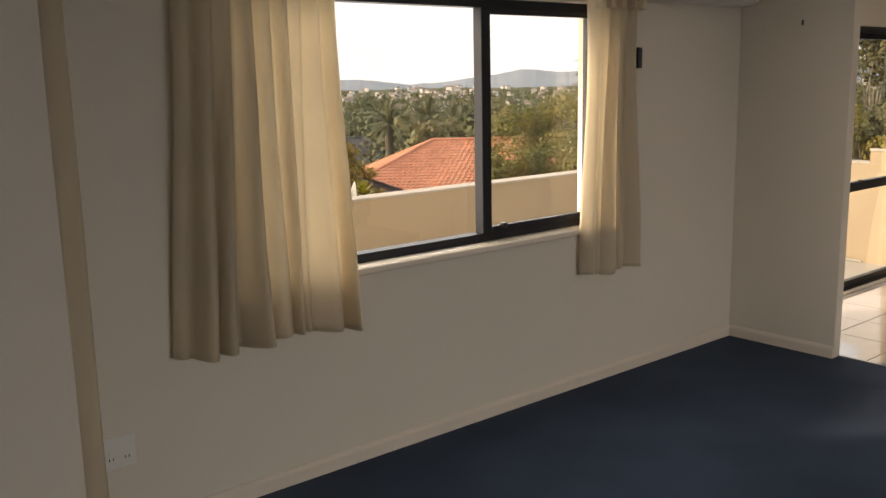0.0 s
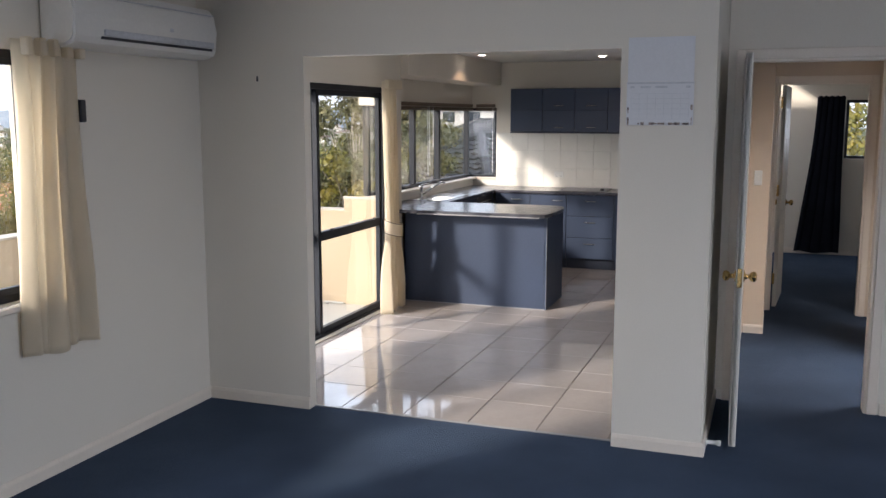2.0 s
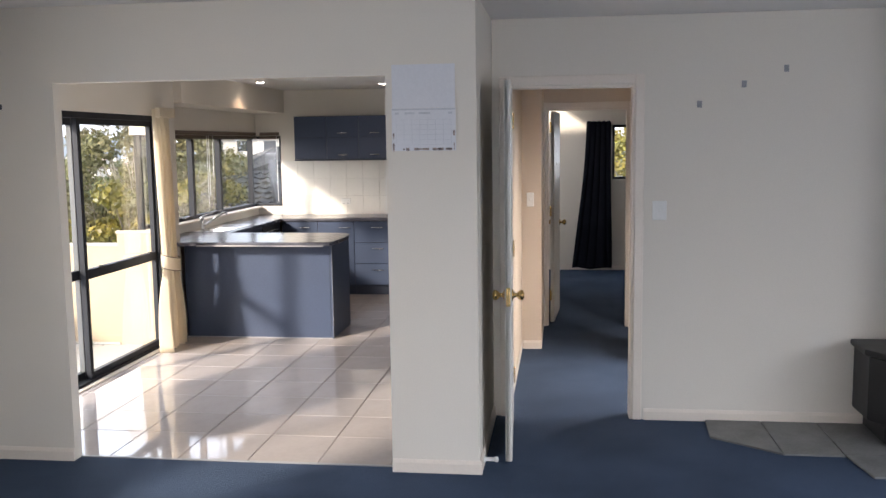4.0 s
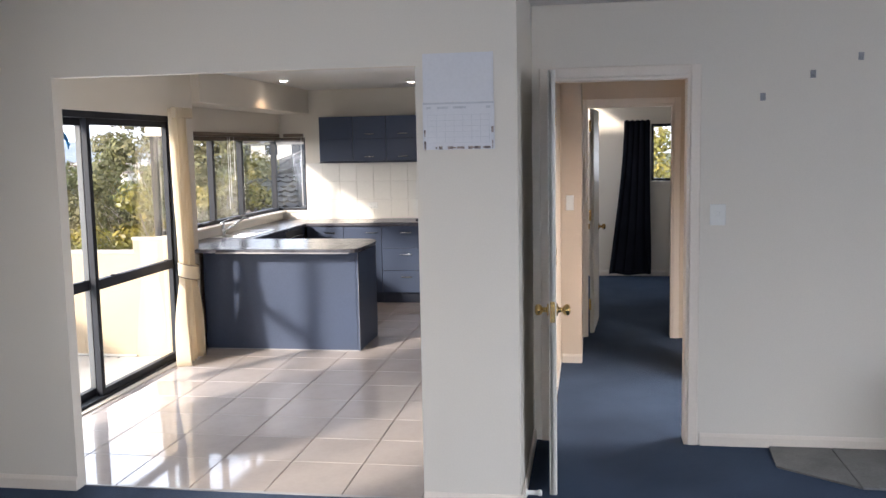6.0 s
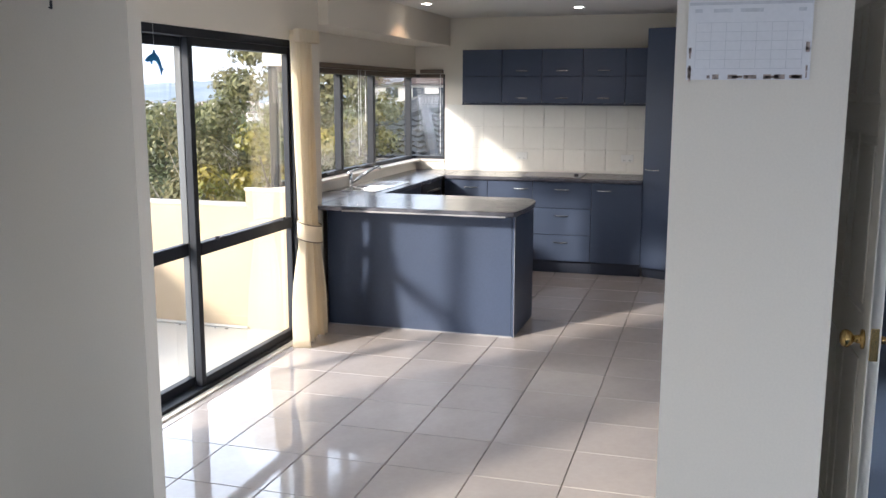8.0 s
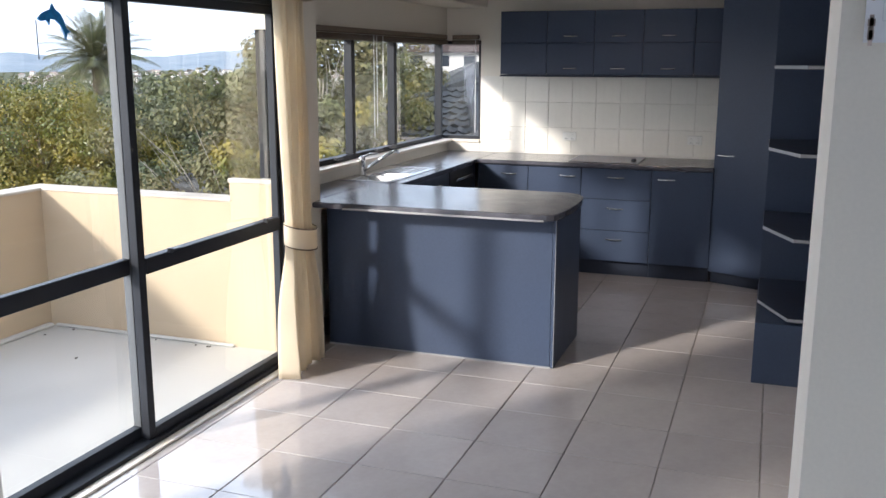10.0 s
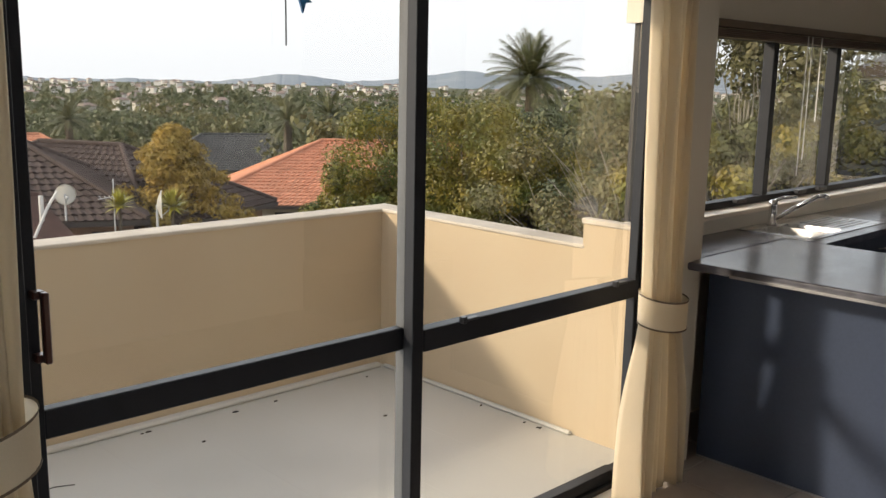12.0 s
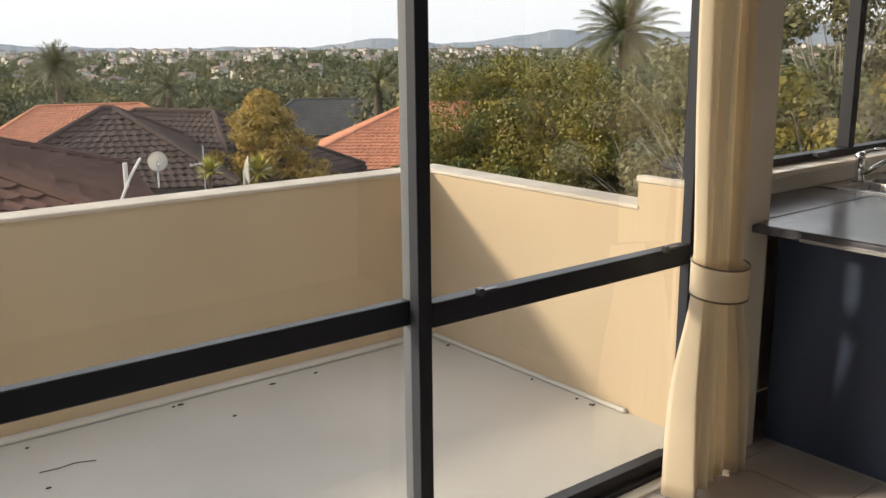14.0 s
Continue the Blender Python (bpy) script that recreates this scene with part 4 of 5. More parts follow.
for i in range(6):
    part("grid_line", boxes((-0.0100, -0.0094, CY0 + 0.02, CY1 - 0.02, 1.715 + i * 0.025, 1.7162 + i * 0.025)), M["ink"], cal)
for i in range(8):
    yy = CY0 + 0.02 + i * (CY1 - CY0 - 0.04) / 7
    part("grid_line", boxes((-0.0100, -0.0094, yy - 0.0006, yy + 0.0006, 1.715, 1.84)), M["ink"], cal)
rnd = random.Random(4)
for i in range(26):
    yy = rnd.choice((CY0 + 0.006, CY1 - 0.006)) if i % 2 else rnd.uniform(CY0 + 0.01, CY1 - 0.01)
    zz = rnd.uniform(1.69, 1.78) if i % 2 else 1.693
    ww, hh = rnd.uniform(0.008, 0.03) * (0.4 if i % 2 else 1), rnd.uniform(0.006, 0.014) * (1.6 if i % 2 else 1)
    part("print_mark", boxes((-0.0102, -0.0096, yy - ww / 2, yy + ww / 2, zz - hh / 2, zz + hh / 2)), M["inkdark"], cal)
for a, b in ((-2.64, -2.59), (-2.72, -2.66), (-2.83, -2.81), (-2.56, -2.54)):
    part("print_mark", boxes((-0.0102, -0.0096, a, b, 1.868, 1.878)), M["ink"], cal)

# hearth and stove in the living room
hearth = thing("hearth", "dark slate tiled hearth with clipped corner", "hearth")
for pts in ([(1.010, -4.25), (0.69, -4.23), (0.43, -4.575), (1.010, -4.575)], [(1.010, -4.58), (0.425, -4.58), (0.425, -4.90), (1.010, -4.90)],
            [(1.010, -4.905), (0.44, -4.905), (0.44, -5.23), (1.010, -5.23)], [(0.435, -4.905), (0.11, -4.95), (0.11, -5.23), (0.435, -5.23)],
            [(1.010, -5.235), (0.44, -5.235), (0.44, -5.56), (1.010, -5.56)], [(0.435, -5.235), (0.11, -5.235), (0.11, -5.56), (0.435, -5.56)],
            [(1.010, -5.565), (0.44, -5.565), (0.44, -5.89), (1.010, -5.89)]):
    part("tile", prism(bmesh.new(), pts, 0.0, 0.012, 0.002, 1), M["slate"], hearth)
stv = thing("wood_stove", "black cast iron wood stove on a slate hearth", "stove")
part("base", boxes((0.60, 0.99, -5.75, -5.16, 0.012, 0.12), bevel=0.012), M["iron"], stv)
part("firebox", prism(bmesh.new(), [(0.99, -5.82), (0.99, -5.10), (0.72, -5.10), (0.52, -5.22), (0.52, -5.70), (0.72, -5.82)], 0.12, 0.50, 0.012), M["iron"], stv)
part("top_plate", prism(bmesh.new(), [(1.0, -5.85), (1.0, -5.08), (0.71, -5.07), (0.49, -5.20), (0.49, -5.72), (0.71, -5.85)], 0.50, 0.535, 0.008), M["iron"], stv)
door_s = part("door", boxes((0.505, 0.52, -5.66, -5.26, 0.17, 0.46), bevel=0.006), M["iron"], stv)
part("window", boxes((0.502, 0.506, -5.60, -5.32, 0.22, 0.41)), M["darkplastic"], door_s, "dark stove glass")
part("handle", boxes((0.48, 0.505, -5.29, -5.27, 0.28, 0.36), bevel=0.004), M["steel"], door_s)
part("flue", cyl(bmesh.new(), (0.78, -5.46, 0.535), (0.78, -5.46, CEIL), 0.075, 0.075, 20), M["iron"], stv, smooth=True)

# dolphin on its thread before the glass
dp = thing("dolphin_ornament", "blue plastic dolphin hanging on a thread before the glass", "ornament")
out = [(-0.085, 0.0), (-0.06, 0.022), (-0.03, 0.035), (-0.012, 0.04), (-0.002, 0.062), (0.012, 0.04), (0.035, 0.028), (0.055, 0.0), (0.065, -0.03), (0.09, -0.045), (0.07, -0.048), (0.06, -0.075), (0.05, -0.045), (0.035, -0.018), (0.01, 0.0), (-0.02, 0.002), (-0.025, -0.022), (-0.038, -0.002), (-0.065, -0.008)]
bm = bmesh.new()
fr = [bm.verts.new((1.01 + a * 0.85, -0.123, 1.79 + b * 0.85)) for a, b in out]
bk = [bm.verts.new((1.01 + a * 0.85, -0.117, 1.79 + b * 0.85)) for a, b in out]
bm.faces.new(fr)
bm.faces.new(bk[::-1])
for i in range(len(out)):
    bm.faces.new((fr[i], fr[(i + 1) % len(out)], bk[(i + 1) % len(out)], bk[i]))
bmesh.ops.triangulate(bm, faces=bm.faces[:])
part("body", bm, M["dolphin"], dp)
part("thread", tube(bmesh.new(), [(1.01, -0.12, 1.82), (1.01, -0.12, 2.0), (1.01, 0.002, 2.03)], 0.0006, 5), M["white"], dp)
part("hanging_cord", tube(bmesh.new(), [(1.165, 0.10, 1.80), (1.165, 0.10, 1.66)], 0.0022, 6), M["darkplastic"], dp)

# ---- outdoors ----
HOUSE = Vector((0.0, -1.9, 0.0))


def out(az, d, z):
    """A place outdoors by compass angle, distance from the room and height."""
    a = radians(az)
    return Vector((HOUSE.x + d * math.sin(a), HOUSE.y + d * math.cos(a), z))


def land(x, y):
    """The ground's height: a slope under the house, a wide valley, hills at its end."""
    d = math.hypot(x - HOUSE.x, y - HOUSE.y)
    az = math.degrees(math.atan2(x - HOUSE.x, y - HOUSE.y))
    h = -4.6 - 4.4 * min(1, max(0, (d - 12) / 50)) - 3.0 * min(1, max(0, (d - 70) / 120))
    h += 1.6 * noise.noise((x / 90, y / 90, 0.3)) * min(1, d / 120)
    if d > 450:
        k = min(1, (d - 450) / 550)
        h += k * k * (3 - 2 * k) * (2.2 + 1.0 * noise.noise((az / 3.0, d / 300, 2.0)))
    return h


M["land"] = material("gardens_and_grass", (0.075, 0.090, 0.045), 0.95, spec=0.1, vary=0.3, scale=0.06, fine=1.2, bump=0, tint=(0.11, 0.10, 0.06))
# Gold tint paints sunlit clumps in blotches over the dark green.
M["leaf"] = material("sunlit_gold_broad_leaf", (0.072, 0.108, 0.022), 0.42, vary=0.25, scale=1.1, fine=6, bump=0, tint=(0.29, 0.215, 0.034), random_piece=0.3, island=True, thin=0.28)
M["leafdark"] = material("dark_leaf", (0.082, 0.104, 0.048), 0.6, vary=0.3, scale=0.8, fine=6, bump=0, tint=(0.12, 0.12, 0.06), random_piece=0.4, island=True, thin=0.25)
M["leafolive"] = material("olive_leaf", (0.13, 0.14, 0.055), 0.6, vary=0.3, scale=0.8, fine=6, bump=0, tint=(0.18, 0.15, 0.07), random_piece=0.4, island=True, thin=0.25)
M["leafgold"] = material("golden_conifer", (0.42, 0.27, 0.05), 0.7, vary=0.25, scale=1.2, fine=8, bump=0, tint=(0.27, 0.20, 0.045), random_piece=0.3, island=True, thin=0.25)
M["leafyellow"] = material("yellow_green_blade", (0.48, 0.44, 0.06), 0.5, vary=0.2, scale=3, fine=8, bump=0, random_piece=0.2, island=True)
M["frond"] = material("palm_frond", (0.11, 0.125, 0.05), 0.45, vary=0.25, scale=1, fine=6, bump=0, tint=(0.12, 0.11, 0.05), random_piece=0.3, island=True)
M["bark"] = material("grey_brown_bark", (0.16, 0.13, 0.10), 0.9, vary=0.25, scale=6, fine=40, bump=0.6, dist=0.01)
M["palebark"] = material("pale_bark", (0.42, 0.38, 0.32), 0.85, vary=0.2, scale=5, fine=40, bump=0.4)
M["rooforange"] = material("terracotta_roof_tile", (0.60, 0.27, 0.165), 0.85, spec=0.2, vary=0.12, scale=1.5, fine=12, bump=0.3, random_piece=0.10, island=True)
M["roofbrown"] = material("red_brown_roof_tile", (0.105, 0.057, 0.046), 0.85, spec=0.2, vary=0.22, scale=1.6, fine=12, bump=0.3, random_piece=0.14, island=True)
M["roofdark"] = material("dark_brown_roof_tile", (0.080, 0.058, 0.052), 0.85, spec=0.2, vary=0.15, scale=1.2, fine=14, bump=0.3, random_piece=0.12, island=True)
M["roofgrey"] = material("grey_roof_tile", (0.10, 0.10, 0.10), 0.85, spec=0.2, vary=0.15, scale=1.2, fine=14, bump=0.3, random_piece=0.10, island=True)
M["render"] = material("cream_house_render", (0.55, 0.48, 0.40), 0.85, vary=0.08, scale=1.2, fine=30)
M["brick"] = material("brick_house_wall", (0.30, 0.17, 0.12), 0.85, vary=0.15, scale=3, fine=30)
M["fascia"] = material("dark_fascia", (0.05, 0.04, 0.04), 0.5, vary=0.1)
M["houseglass"] = material("dark_house_window", (0.03, 0.035, 0.045), 0.15, vary=0.1)
M["towntown"] = material("far_white_walls", (0.62, 0.59, 0.55), 0.8, vary=0.05, scale=0.4, fine=4, random_piece=0.25, island=True)
M["townroof"] = material("far_roofs", (0.26, 0.19, 0.16), 0.8, vary=0.1, scale=0.3, fine=4, random_piece=0.5, island=True)

# terrain fan
bm = bmesh.new()
rings = []
dists = [6, 12, 20, 32, 48, 70, 100, 150, 210, 280, 360, 450, 520, 600, 680, 760, 840, 920, 1000, 1150, 1600, 3000]
for d in dists:
    ring = []
    for i in range(131):
        p = out(-75 + i * 1.5, d, 0)
        hgt = land(p.x, p.y) if d < 1100 else land(*(out(-75 + i * 1.5, 1000, 0).xy)) - (d - 1000) * 0.02
        ring.append(bm.verts.new((p.x, p.y, hgt)))
    rings.append(ring)
for a, b in zip(rings, rings[1:]):
    for i in range(130):
        bm.faces.new((a[i], a[i + 1], b[i + 1], b[i]))
structure("ground", bm, M["land"], "green suburban valley floor rising to low hills", "ground")


# Distance haze is put into the hills' blue-grey colour.
M["farhill"] = material("hazed_far_hills", (0.20, 0.235, 0.27), 0.95, vary=0.10, scale=0.012, fine=0.09, bump=0, tint=(0.27, 0.295, 0.32), spec=0.05)
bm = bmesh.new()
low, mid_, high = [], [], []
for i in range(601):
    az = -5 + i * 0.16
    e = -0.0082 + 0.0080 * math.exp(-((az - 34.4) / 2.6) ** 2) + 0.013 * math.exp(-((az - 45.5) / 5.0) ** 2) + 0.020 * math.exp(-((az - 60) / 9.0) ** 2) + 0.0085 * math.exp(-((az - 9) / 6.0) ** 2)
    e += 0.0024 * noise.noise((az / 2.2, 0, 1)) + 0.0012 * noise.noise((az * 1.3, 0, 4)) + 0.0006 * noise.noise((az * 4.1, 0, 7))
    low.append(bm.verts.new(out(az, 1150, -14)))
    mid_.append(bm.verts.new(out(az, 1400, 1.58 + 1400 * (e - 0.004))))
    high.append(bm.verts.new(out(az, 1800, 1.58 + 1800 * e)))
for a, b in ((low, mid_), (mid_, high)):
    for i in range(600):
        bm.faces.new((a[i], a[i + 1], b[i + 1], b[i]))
structure("backdrop_hills", bm, M["farhill"], "wooded hills on the horizon, haze painted in as blue-grey", "hills")


def leaf_cloud(clumps, per, size, spread, rnd, aspect=0.55, up=0.3):
    """Vertices and faces of many small leaves round clump centres."""
    n = len(clumps) * per
    c = np.repeat(np.array([tuple(k) for k in clumps]), per, axis=0)
    off = rnd.normal(0, 1, (n, 3))
    off /= np.linalg.norm(off, axis=1)[:, None] + 1e-6
    off *= (rnd.random((n, 1)) ** 0.3) * spread
    off[:, 2] *= 0.75
    p = c + off
    face = off / (np.linalg.norm(off, axis=1)[:, None] + 1e-6) + rnd.normal(0, 0.38, (n, 3)) + np.array([0, 0, up])
    face /= np.linalg.norm(face, axis=1)[:, None] + 1e-6
    d = np.cross(face, rnd.normal(0, 1, (n, 3)))
    d /= np.linalg.norm(d, axis=1)[:, None] + 1e-6
    s = np.cross(face, d)
    ln = size * rnd.uniform(0.6, 1.3, (n, 1))
    a, b = p - d * ln / 2, p + d * ln / 2
    m0 = p + s * ln * aspect / 2
    m1 = p - s * ln * aspect / 2
    v = np.stack([a, m0, b, m1], 1).reshape(-1, 3)
    f = np.arange(n * 4).reshape(-1, 4)
    return v, f


def leaves_part(name, v, f, mat, parent, label=""):
    me = bpy.data.meshes.new(name)
    me.from_pydata(v.tolist(), [], f.tolist())
    me.materials.append(mat)
    ob = new(name, me)
    if parent:
        ob.parent = parent
    if label:
        ob["label"] = label
    return ob


def tree(name, label, base, top, radius, clumps, per, leaf, mat, seed, bark="bark", trunk=0.18, squash=0.8, bare=0.0, low=0.25, group=""):
    """A broad tree: tapered trunk, forking limbs and a crown of leaf clumps."""
    rnd = np.random.default_rng(seed)
    r = random.Random(seed)
    t = thing(name, label, "tree", group, at=tuple(base))
    h = top - base.z
    bm = bmesh.new()
    fork = Vector((0, 0, h * low))
    cyl(bm, (0, 0, 0), fork, trunk, trunk * 0.75, 9)
    mid = Vector((0, 0, h * (low + (1 - low) * 0.45)))
    ends = []
    clumps, per = int(clumps * 0.72), int(per * 4.2)
    for i in range(clumps):
        a = r.uniform(0, 2 * math.pi)
        ph = math.acos(r.uniform(-0.75, 1))
        k = r.uniform(0.72, 1.0) if i % 5 else r.uniform(0.25, 0.6)
        k *= 1 + 0.22 * noise.noise((math.cos(a) * 1.5 + seed, math.sin(a) * 1.5, ph))
        ends.append(mid + Vector((radius * k * math.sin(ph) * math.cos(a), radius * k * math.sin(ph) * math.sin(a), (h - mid.z) * k * math.cos(ph) * (1 if math.cos(ph) > 0 else squash))))
    forks = [fork + (e - fork) * r.uniform(0.35, 0.55) + Vector((r.uniform(-0.2, 0.2), r.uniform(-0.2, 0.2), 0.15)) * radius * 0.3 for e in ends[::5]]
    for f in forks:
        cyl(bm, fork, f, trunk * 0.5, trunk * 0.25, 6)
    for e in ends:
        f = min(forks, key=lambda q: (q - e).length)
        kink = f + (e - f) * 0.55 + Vector((r.uniform(-1, 1), r.uniform(-1, 1), r.uniform(-0.3, 0.8))) * 0.08 * radius
        cyl(bm, f, kink, trunk * 0.2, trunk * 0.11, 5)
        cyl(bm, kink, e, trunk * 0.11, trunk * 0.04, 5)
    part("trunk", bm, M[bark], t)
    keep = [e for e in ends if r.random() >= bare]
    if keep:
        v, f = leaf_cloud(keep, int(per * 1.5), leaf * 0.6, radius * 0.19, rnd)
        leaves_part("crown", v, f, M[mat], t)
    return t


def conifer(name, label, base, top, radius, mat, seed, n=2600, leaf=0.16):
    rnd = np.random.default_rng(seed)
    t = thing(name, label, "tree", at=tuple(base))
    h = top - base.z
    part("trunk", cyl(bmesh.new(), (0, 0, 0), (0, 0, h * 0.9), 0.14, 0.03, 8), M["bark"], t)
    u = rnd.random(150) ** 0.7
    a = rnd.random(150) * 2 * math.pi
    rr = radius * (0.04 + 1.0 * (1 - u) ** 0.85) * rnd.uniform(0.4, 1.0, 150)
    cl = np.stack([rr * np.cos(a), rr * np.sin(a), 0.12 * h + u * h * 0.86], 1)
    v, f = leaf_cloud([tuple(c) for c in cl], n // 150, leaf, radius * 0.11, rnd, 0.35, 0.5)
    leaves_part("crown", v, f, M[mat], t)
    return t


def palm(name, label, base, crown_z, length, fronds, seed, leaflets=22, trunk=0.35, group="", droop=0.75):
    """A feather palm: ringed trunk and arching fronds with leaflets on both sides."""
    r = random.Random(seed)
    t = thing(name, label, "palm tree", group, at=tuple(base))
    h = crown_z - base.z
    bm = bmesh.new()
    for i in range(10):
        cyl(bm, (0, 0, h * i / 10), (0, 0, h * (i + 1) / 10), trunk * 1.04, trunk * 0.92, 10)
    part("trunk", bm, M["bark"], t)
    vs, fs = [], []
    for i in range(fronds):
        a = 2.4 * i + r.uniform(-0.2, 0.2)
        el = radians(88 - 118 * (i / fronds) ** 0.85 + r.uniform(-6, 6))
        L = length * r.uniform(0.85, 1.08) * (0.75 + 0.25 * math.cos(el))
        d = Vector((math.cos(a) * math.cos(el), math.sin(a) * math.cos(el), math.sin(el)))
        side = Vector((-math.sin(a), math.cos(a), 0))
        prev = Vector((0, 0, h))
        pts = [prev]
        for k in range(leaflets):
            d = (d + Vector((0, 0, -droop * (0.5 + k / leaflets) / leaflets * 1.3))).normalized()
            pts.append(pts[-1] + d * (L / leaflets))
        for k in range(1, leaflets):
            p, q = pts[k], pts[k + 1] if k + 1 < len(pts) else pts[k]
            along = (q - p).normalized() if (q - p).length > 0 else d
            nrm = side.cross(along)
            w = 0.30 * length * 0.66 * math.sin(math.pi * (0.10 + 0.86 * k / leaflets)) ** 0.7
            for s in (-1, 1):
                tip = p + side * s * w * 0.75 + along * w * 0.75 + nrm * w * 0.25 - Vector((0, 0, w * 0.15))
                n0 = len(vs)
                vs += [p - along * 0.022 * length * 0.5, p + along * 0.030 * length * 0.5, tip]
                fs.append((n0, n0 + 1, n0 + 2))
            n0 = len(vs)
            vs += [p + side * 0.02, p - side * 0.02, q - side * 0.015, q + side * 0.015]
            fs.append((n0, n0 + 1, n0 + 2, n0 + 3))
    me = bpy.data.meshes.new("fronds")
    me.from_pydata([tuple(v) for v in vs], [], fs)
    me.materials.append(M["frond"])
    ob = new("fronds", me)
    ob.parent = t
    return t


def hip_house(name, label, c, yaw, L, W, eave, rise, ground, roof, wall="render", ridge=None, overhang=0.45, course=0.33, window_rows=True):
    """A house with a hipped roof laid in stepped tile courses, ridge caps, fascia, walls and windows."""
    t = thing(name, label, "house", at=(c[0], c[1], 0), rz=yaw)
    part("wall", boxes((-L / 2 + overhang, L / 2 - overhang, -W / 2 + overhang, W / 2 - overhang, ground, eave + 0.02)), M[wall], t)
    rl = (L - W) / 2 if ridge is None else ridge
    rl = max(rl, 0.05)
    A, B, C, D = Vector((-L / 2, -W / 2, eave)), Vector((L / 2, -W / 2, eave)), Vector((L / 2, W / 2, eave)), Vector((-L / 2, W / 2, eave))
    R0, R1 = Vector((-rl, 0, eave + rise)), Vector((rl, 0, eave + rise))
    vs, fs = [], []
    for a, b, p, q in ((A, B, R0, R1), (B, C, R1, R1), (C, D, R1, R0), (D, A, R0, R0)):
        slope = ((p + q) / 2 - (a + b) / 2).length
        nrm = (b - a).cross((p + q) / 2 - (a + b) / 2).normalized()
        n = max(3, int(slope / course))
        for i in range(n):
            u0, u1 = i / n, (i + 1) / n
            e0, e1 = a + (p - a) * u0, b + (q - b) * u0
            g0, g1 = a + (p - a) * u1, b + (q - b) * u1
            cols = max(1, int((e1 - e0).length / 0.9))
            for k in range(cols):
                s0, s1 = k / cols, (k + 1) / cols
                n0 = len(vs)
                l0, l1 = e0 + (e1 - e0) * s0, e0 + (e1 - e0) * s1
                h0, h1 = g0 + (g1 - g0) * s0, g0 + (g1 - g0) * s1
                vs += [l0 + nrm * 0.055, l1 + nrm * 0.055, h1 + nrm * 0.012, h0 + nrm * 0.012, l0, l1]
                fs += [(n0, n0 + 1, n0 + 2, n0 + 3), (n0 + 4, n0 + 5, n0 + 1, n0)]
                for w in (0.17, 0.5, 0.83):
                    m0, m1 = l0 + (l1 - l0) * w, h0 + (h1 - h0) * w
                    dx = (l1 - l0) * 0.10
                    n1 = len(vs)
                    vs += [m0 - dx + nrm * 0.056, m0 + nrm * 0.10, m0 + dx + nrm * 0.056, m1 - dx + nrm * 0.014, m1 + nrm * 0.055, m1 + dx + nrm * 0.014]
                    fs += [(n1, n1 + 1, n1 + 4, n1 + 3), (n1 + 1, n1 + 2, n1 + 5, n1 + 4), (n1, n1 + 2, n1 + 1)]
    me = bpy.data.meshes.new("roof")
    me.from_pydata([tuple(v) for v in vs], [], fs)
    me.materials.append(M[roof])
    rf = new("roof", me)
    rf.parent = t
    cap = bmesh.new()
    for a, b in ((A, R0), (B, R1), (C, R1), (D, R0), (R0, R1)):
        up = Vector((0, 0, 0.07))
        cyl(cap, a + up, b + up, 0.11, 0.11, 7)
    part("ridge_cap", cap, M[roof], rf)
    part("gutter", boxes((-L / 2 - 0.06, L / 2 + 0.06, -W / 2 - 0.08, -W / 2 + 0.02, eave - 0.16, eave), (-L / 2 - 0.06, L / 2 + 0.06, W / 2 - 0.02, W / 2 + 0.08, eave - 0.16, eave),
                          (-L / 2 - 0.08, -L / 2 + 0.02, -W / 2 + 0.02, W / 2 - 0.02, eave - 0.16, eave), (L / 2 - 0.02, L / 2 + 0.08, -W / 2 + 0.02, W / 2 - 0.02, eave - 0.16, eave)), M["fascia"], t)
    if window_rows:
        for x in np.arange(-L / 2 + 1.6, L / 2 - 1.6, 2.8):
            for y0 in (-W / 2 + overhang - 0.03, W / 2 - overhang - 0.02):
                part("window", boxes((x, x + 1.3, y0, y0 + 0.05, eave - 1.5, eave - 0.4), bevel=0.01), M["houseglass"], t)
    return t


def at(v):
    return (v.x, v.y)


hip_house("house", "house with a terracotta orange hipped tile roof", at(out(40.2, 54, 0)), -40, 20.5, 13, -5.2, 2.95, -9.5, "rooforange", ridge=3.7)
hip_house("house", "neighbouring house with a mottled red-brown tile roof", at(out(3.0, 18.0, 0)), -14, 11, 9.5, -1.35, 1.7, -5.5, "roofbrown", "brick", course=0.34)
hip_house("house", "house with a dark brown hipped tile roof", at(out(18.3, 36, 0)), -25, 9, 8.6, -3.3, 2.35, -8, "roofdark", "brick")
hip_house("house", "long house with a dark brown tile roof", at(out(22.0, 40, 0)), -62, 13, 9.0, -3.9, 2.5, -8.5, "roofdark", "brick")
hip_house("house", "far house with an orange tile roof", at(out(17.2, 82, 0)), -18, 17, 9, -6.4, 2.7, -11, "rooforange")
hip_house("house", "house with a grey tile roof among trees", at(out(31.0, 88, 0)), -30, 15, 9, -7.0, 2.9, -12, "roofgrey")
hip_house("house", "low house with a weathered grey tile roof beyond the kitchen", at(out(75.0, 19.0, 0)), -24, 12, 9, -1.0, 2.2, -5, "roofgrey", "brick", course=0.22)
hip_house("house", "white two-storey house on the slope", at(out(71.6, 100, 0)), -70, 15, 10, 2.6, 2.6, -9, "roofdark", "towntown")
hip_house("house", "white house with a grey roof on the slope", at(out(73.5, 85, 0)), -60, 13, 9, -0.6, 2.0, -9, "roofgrey", "towntown")

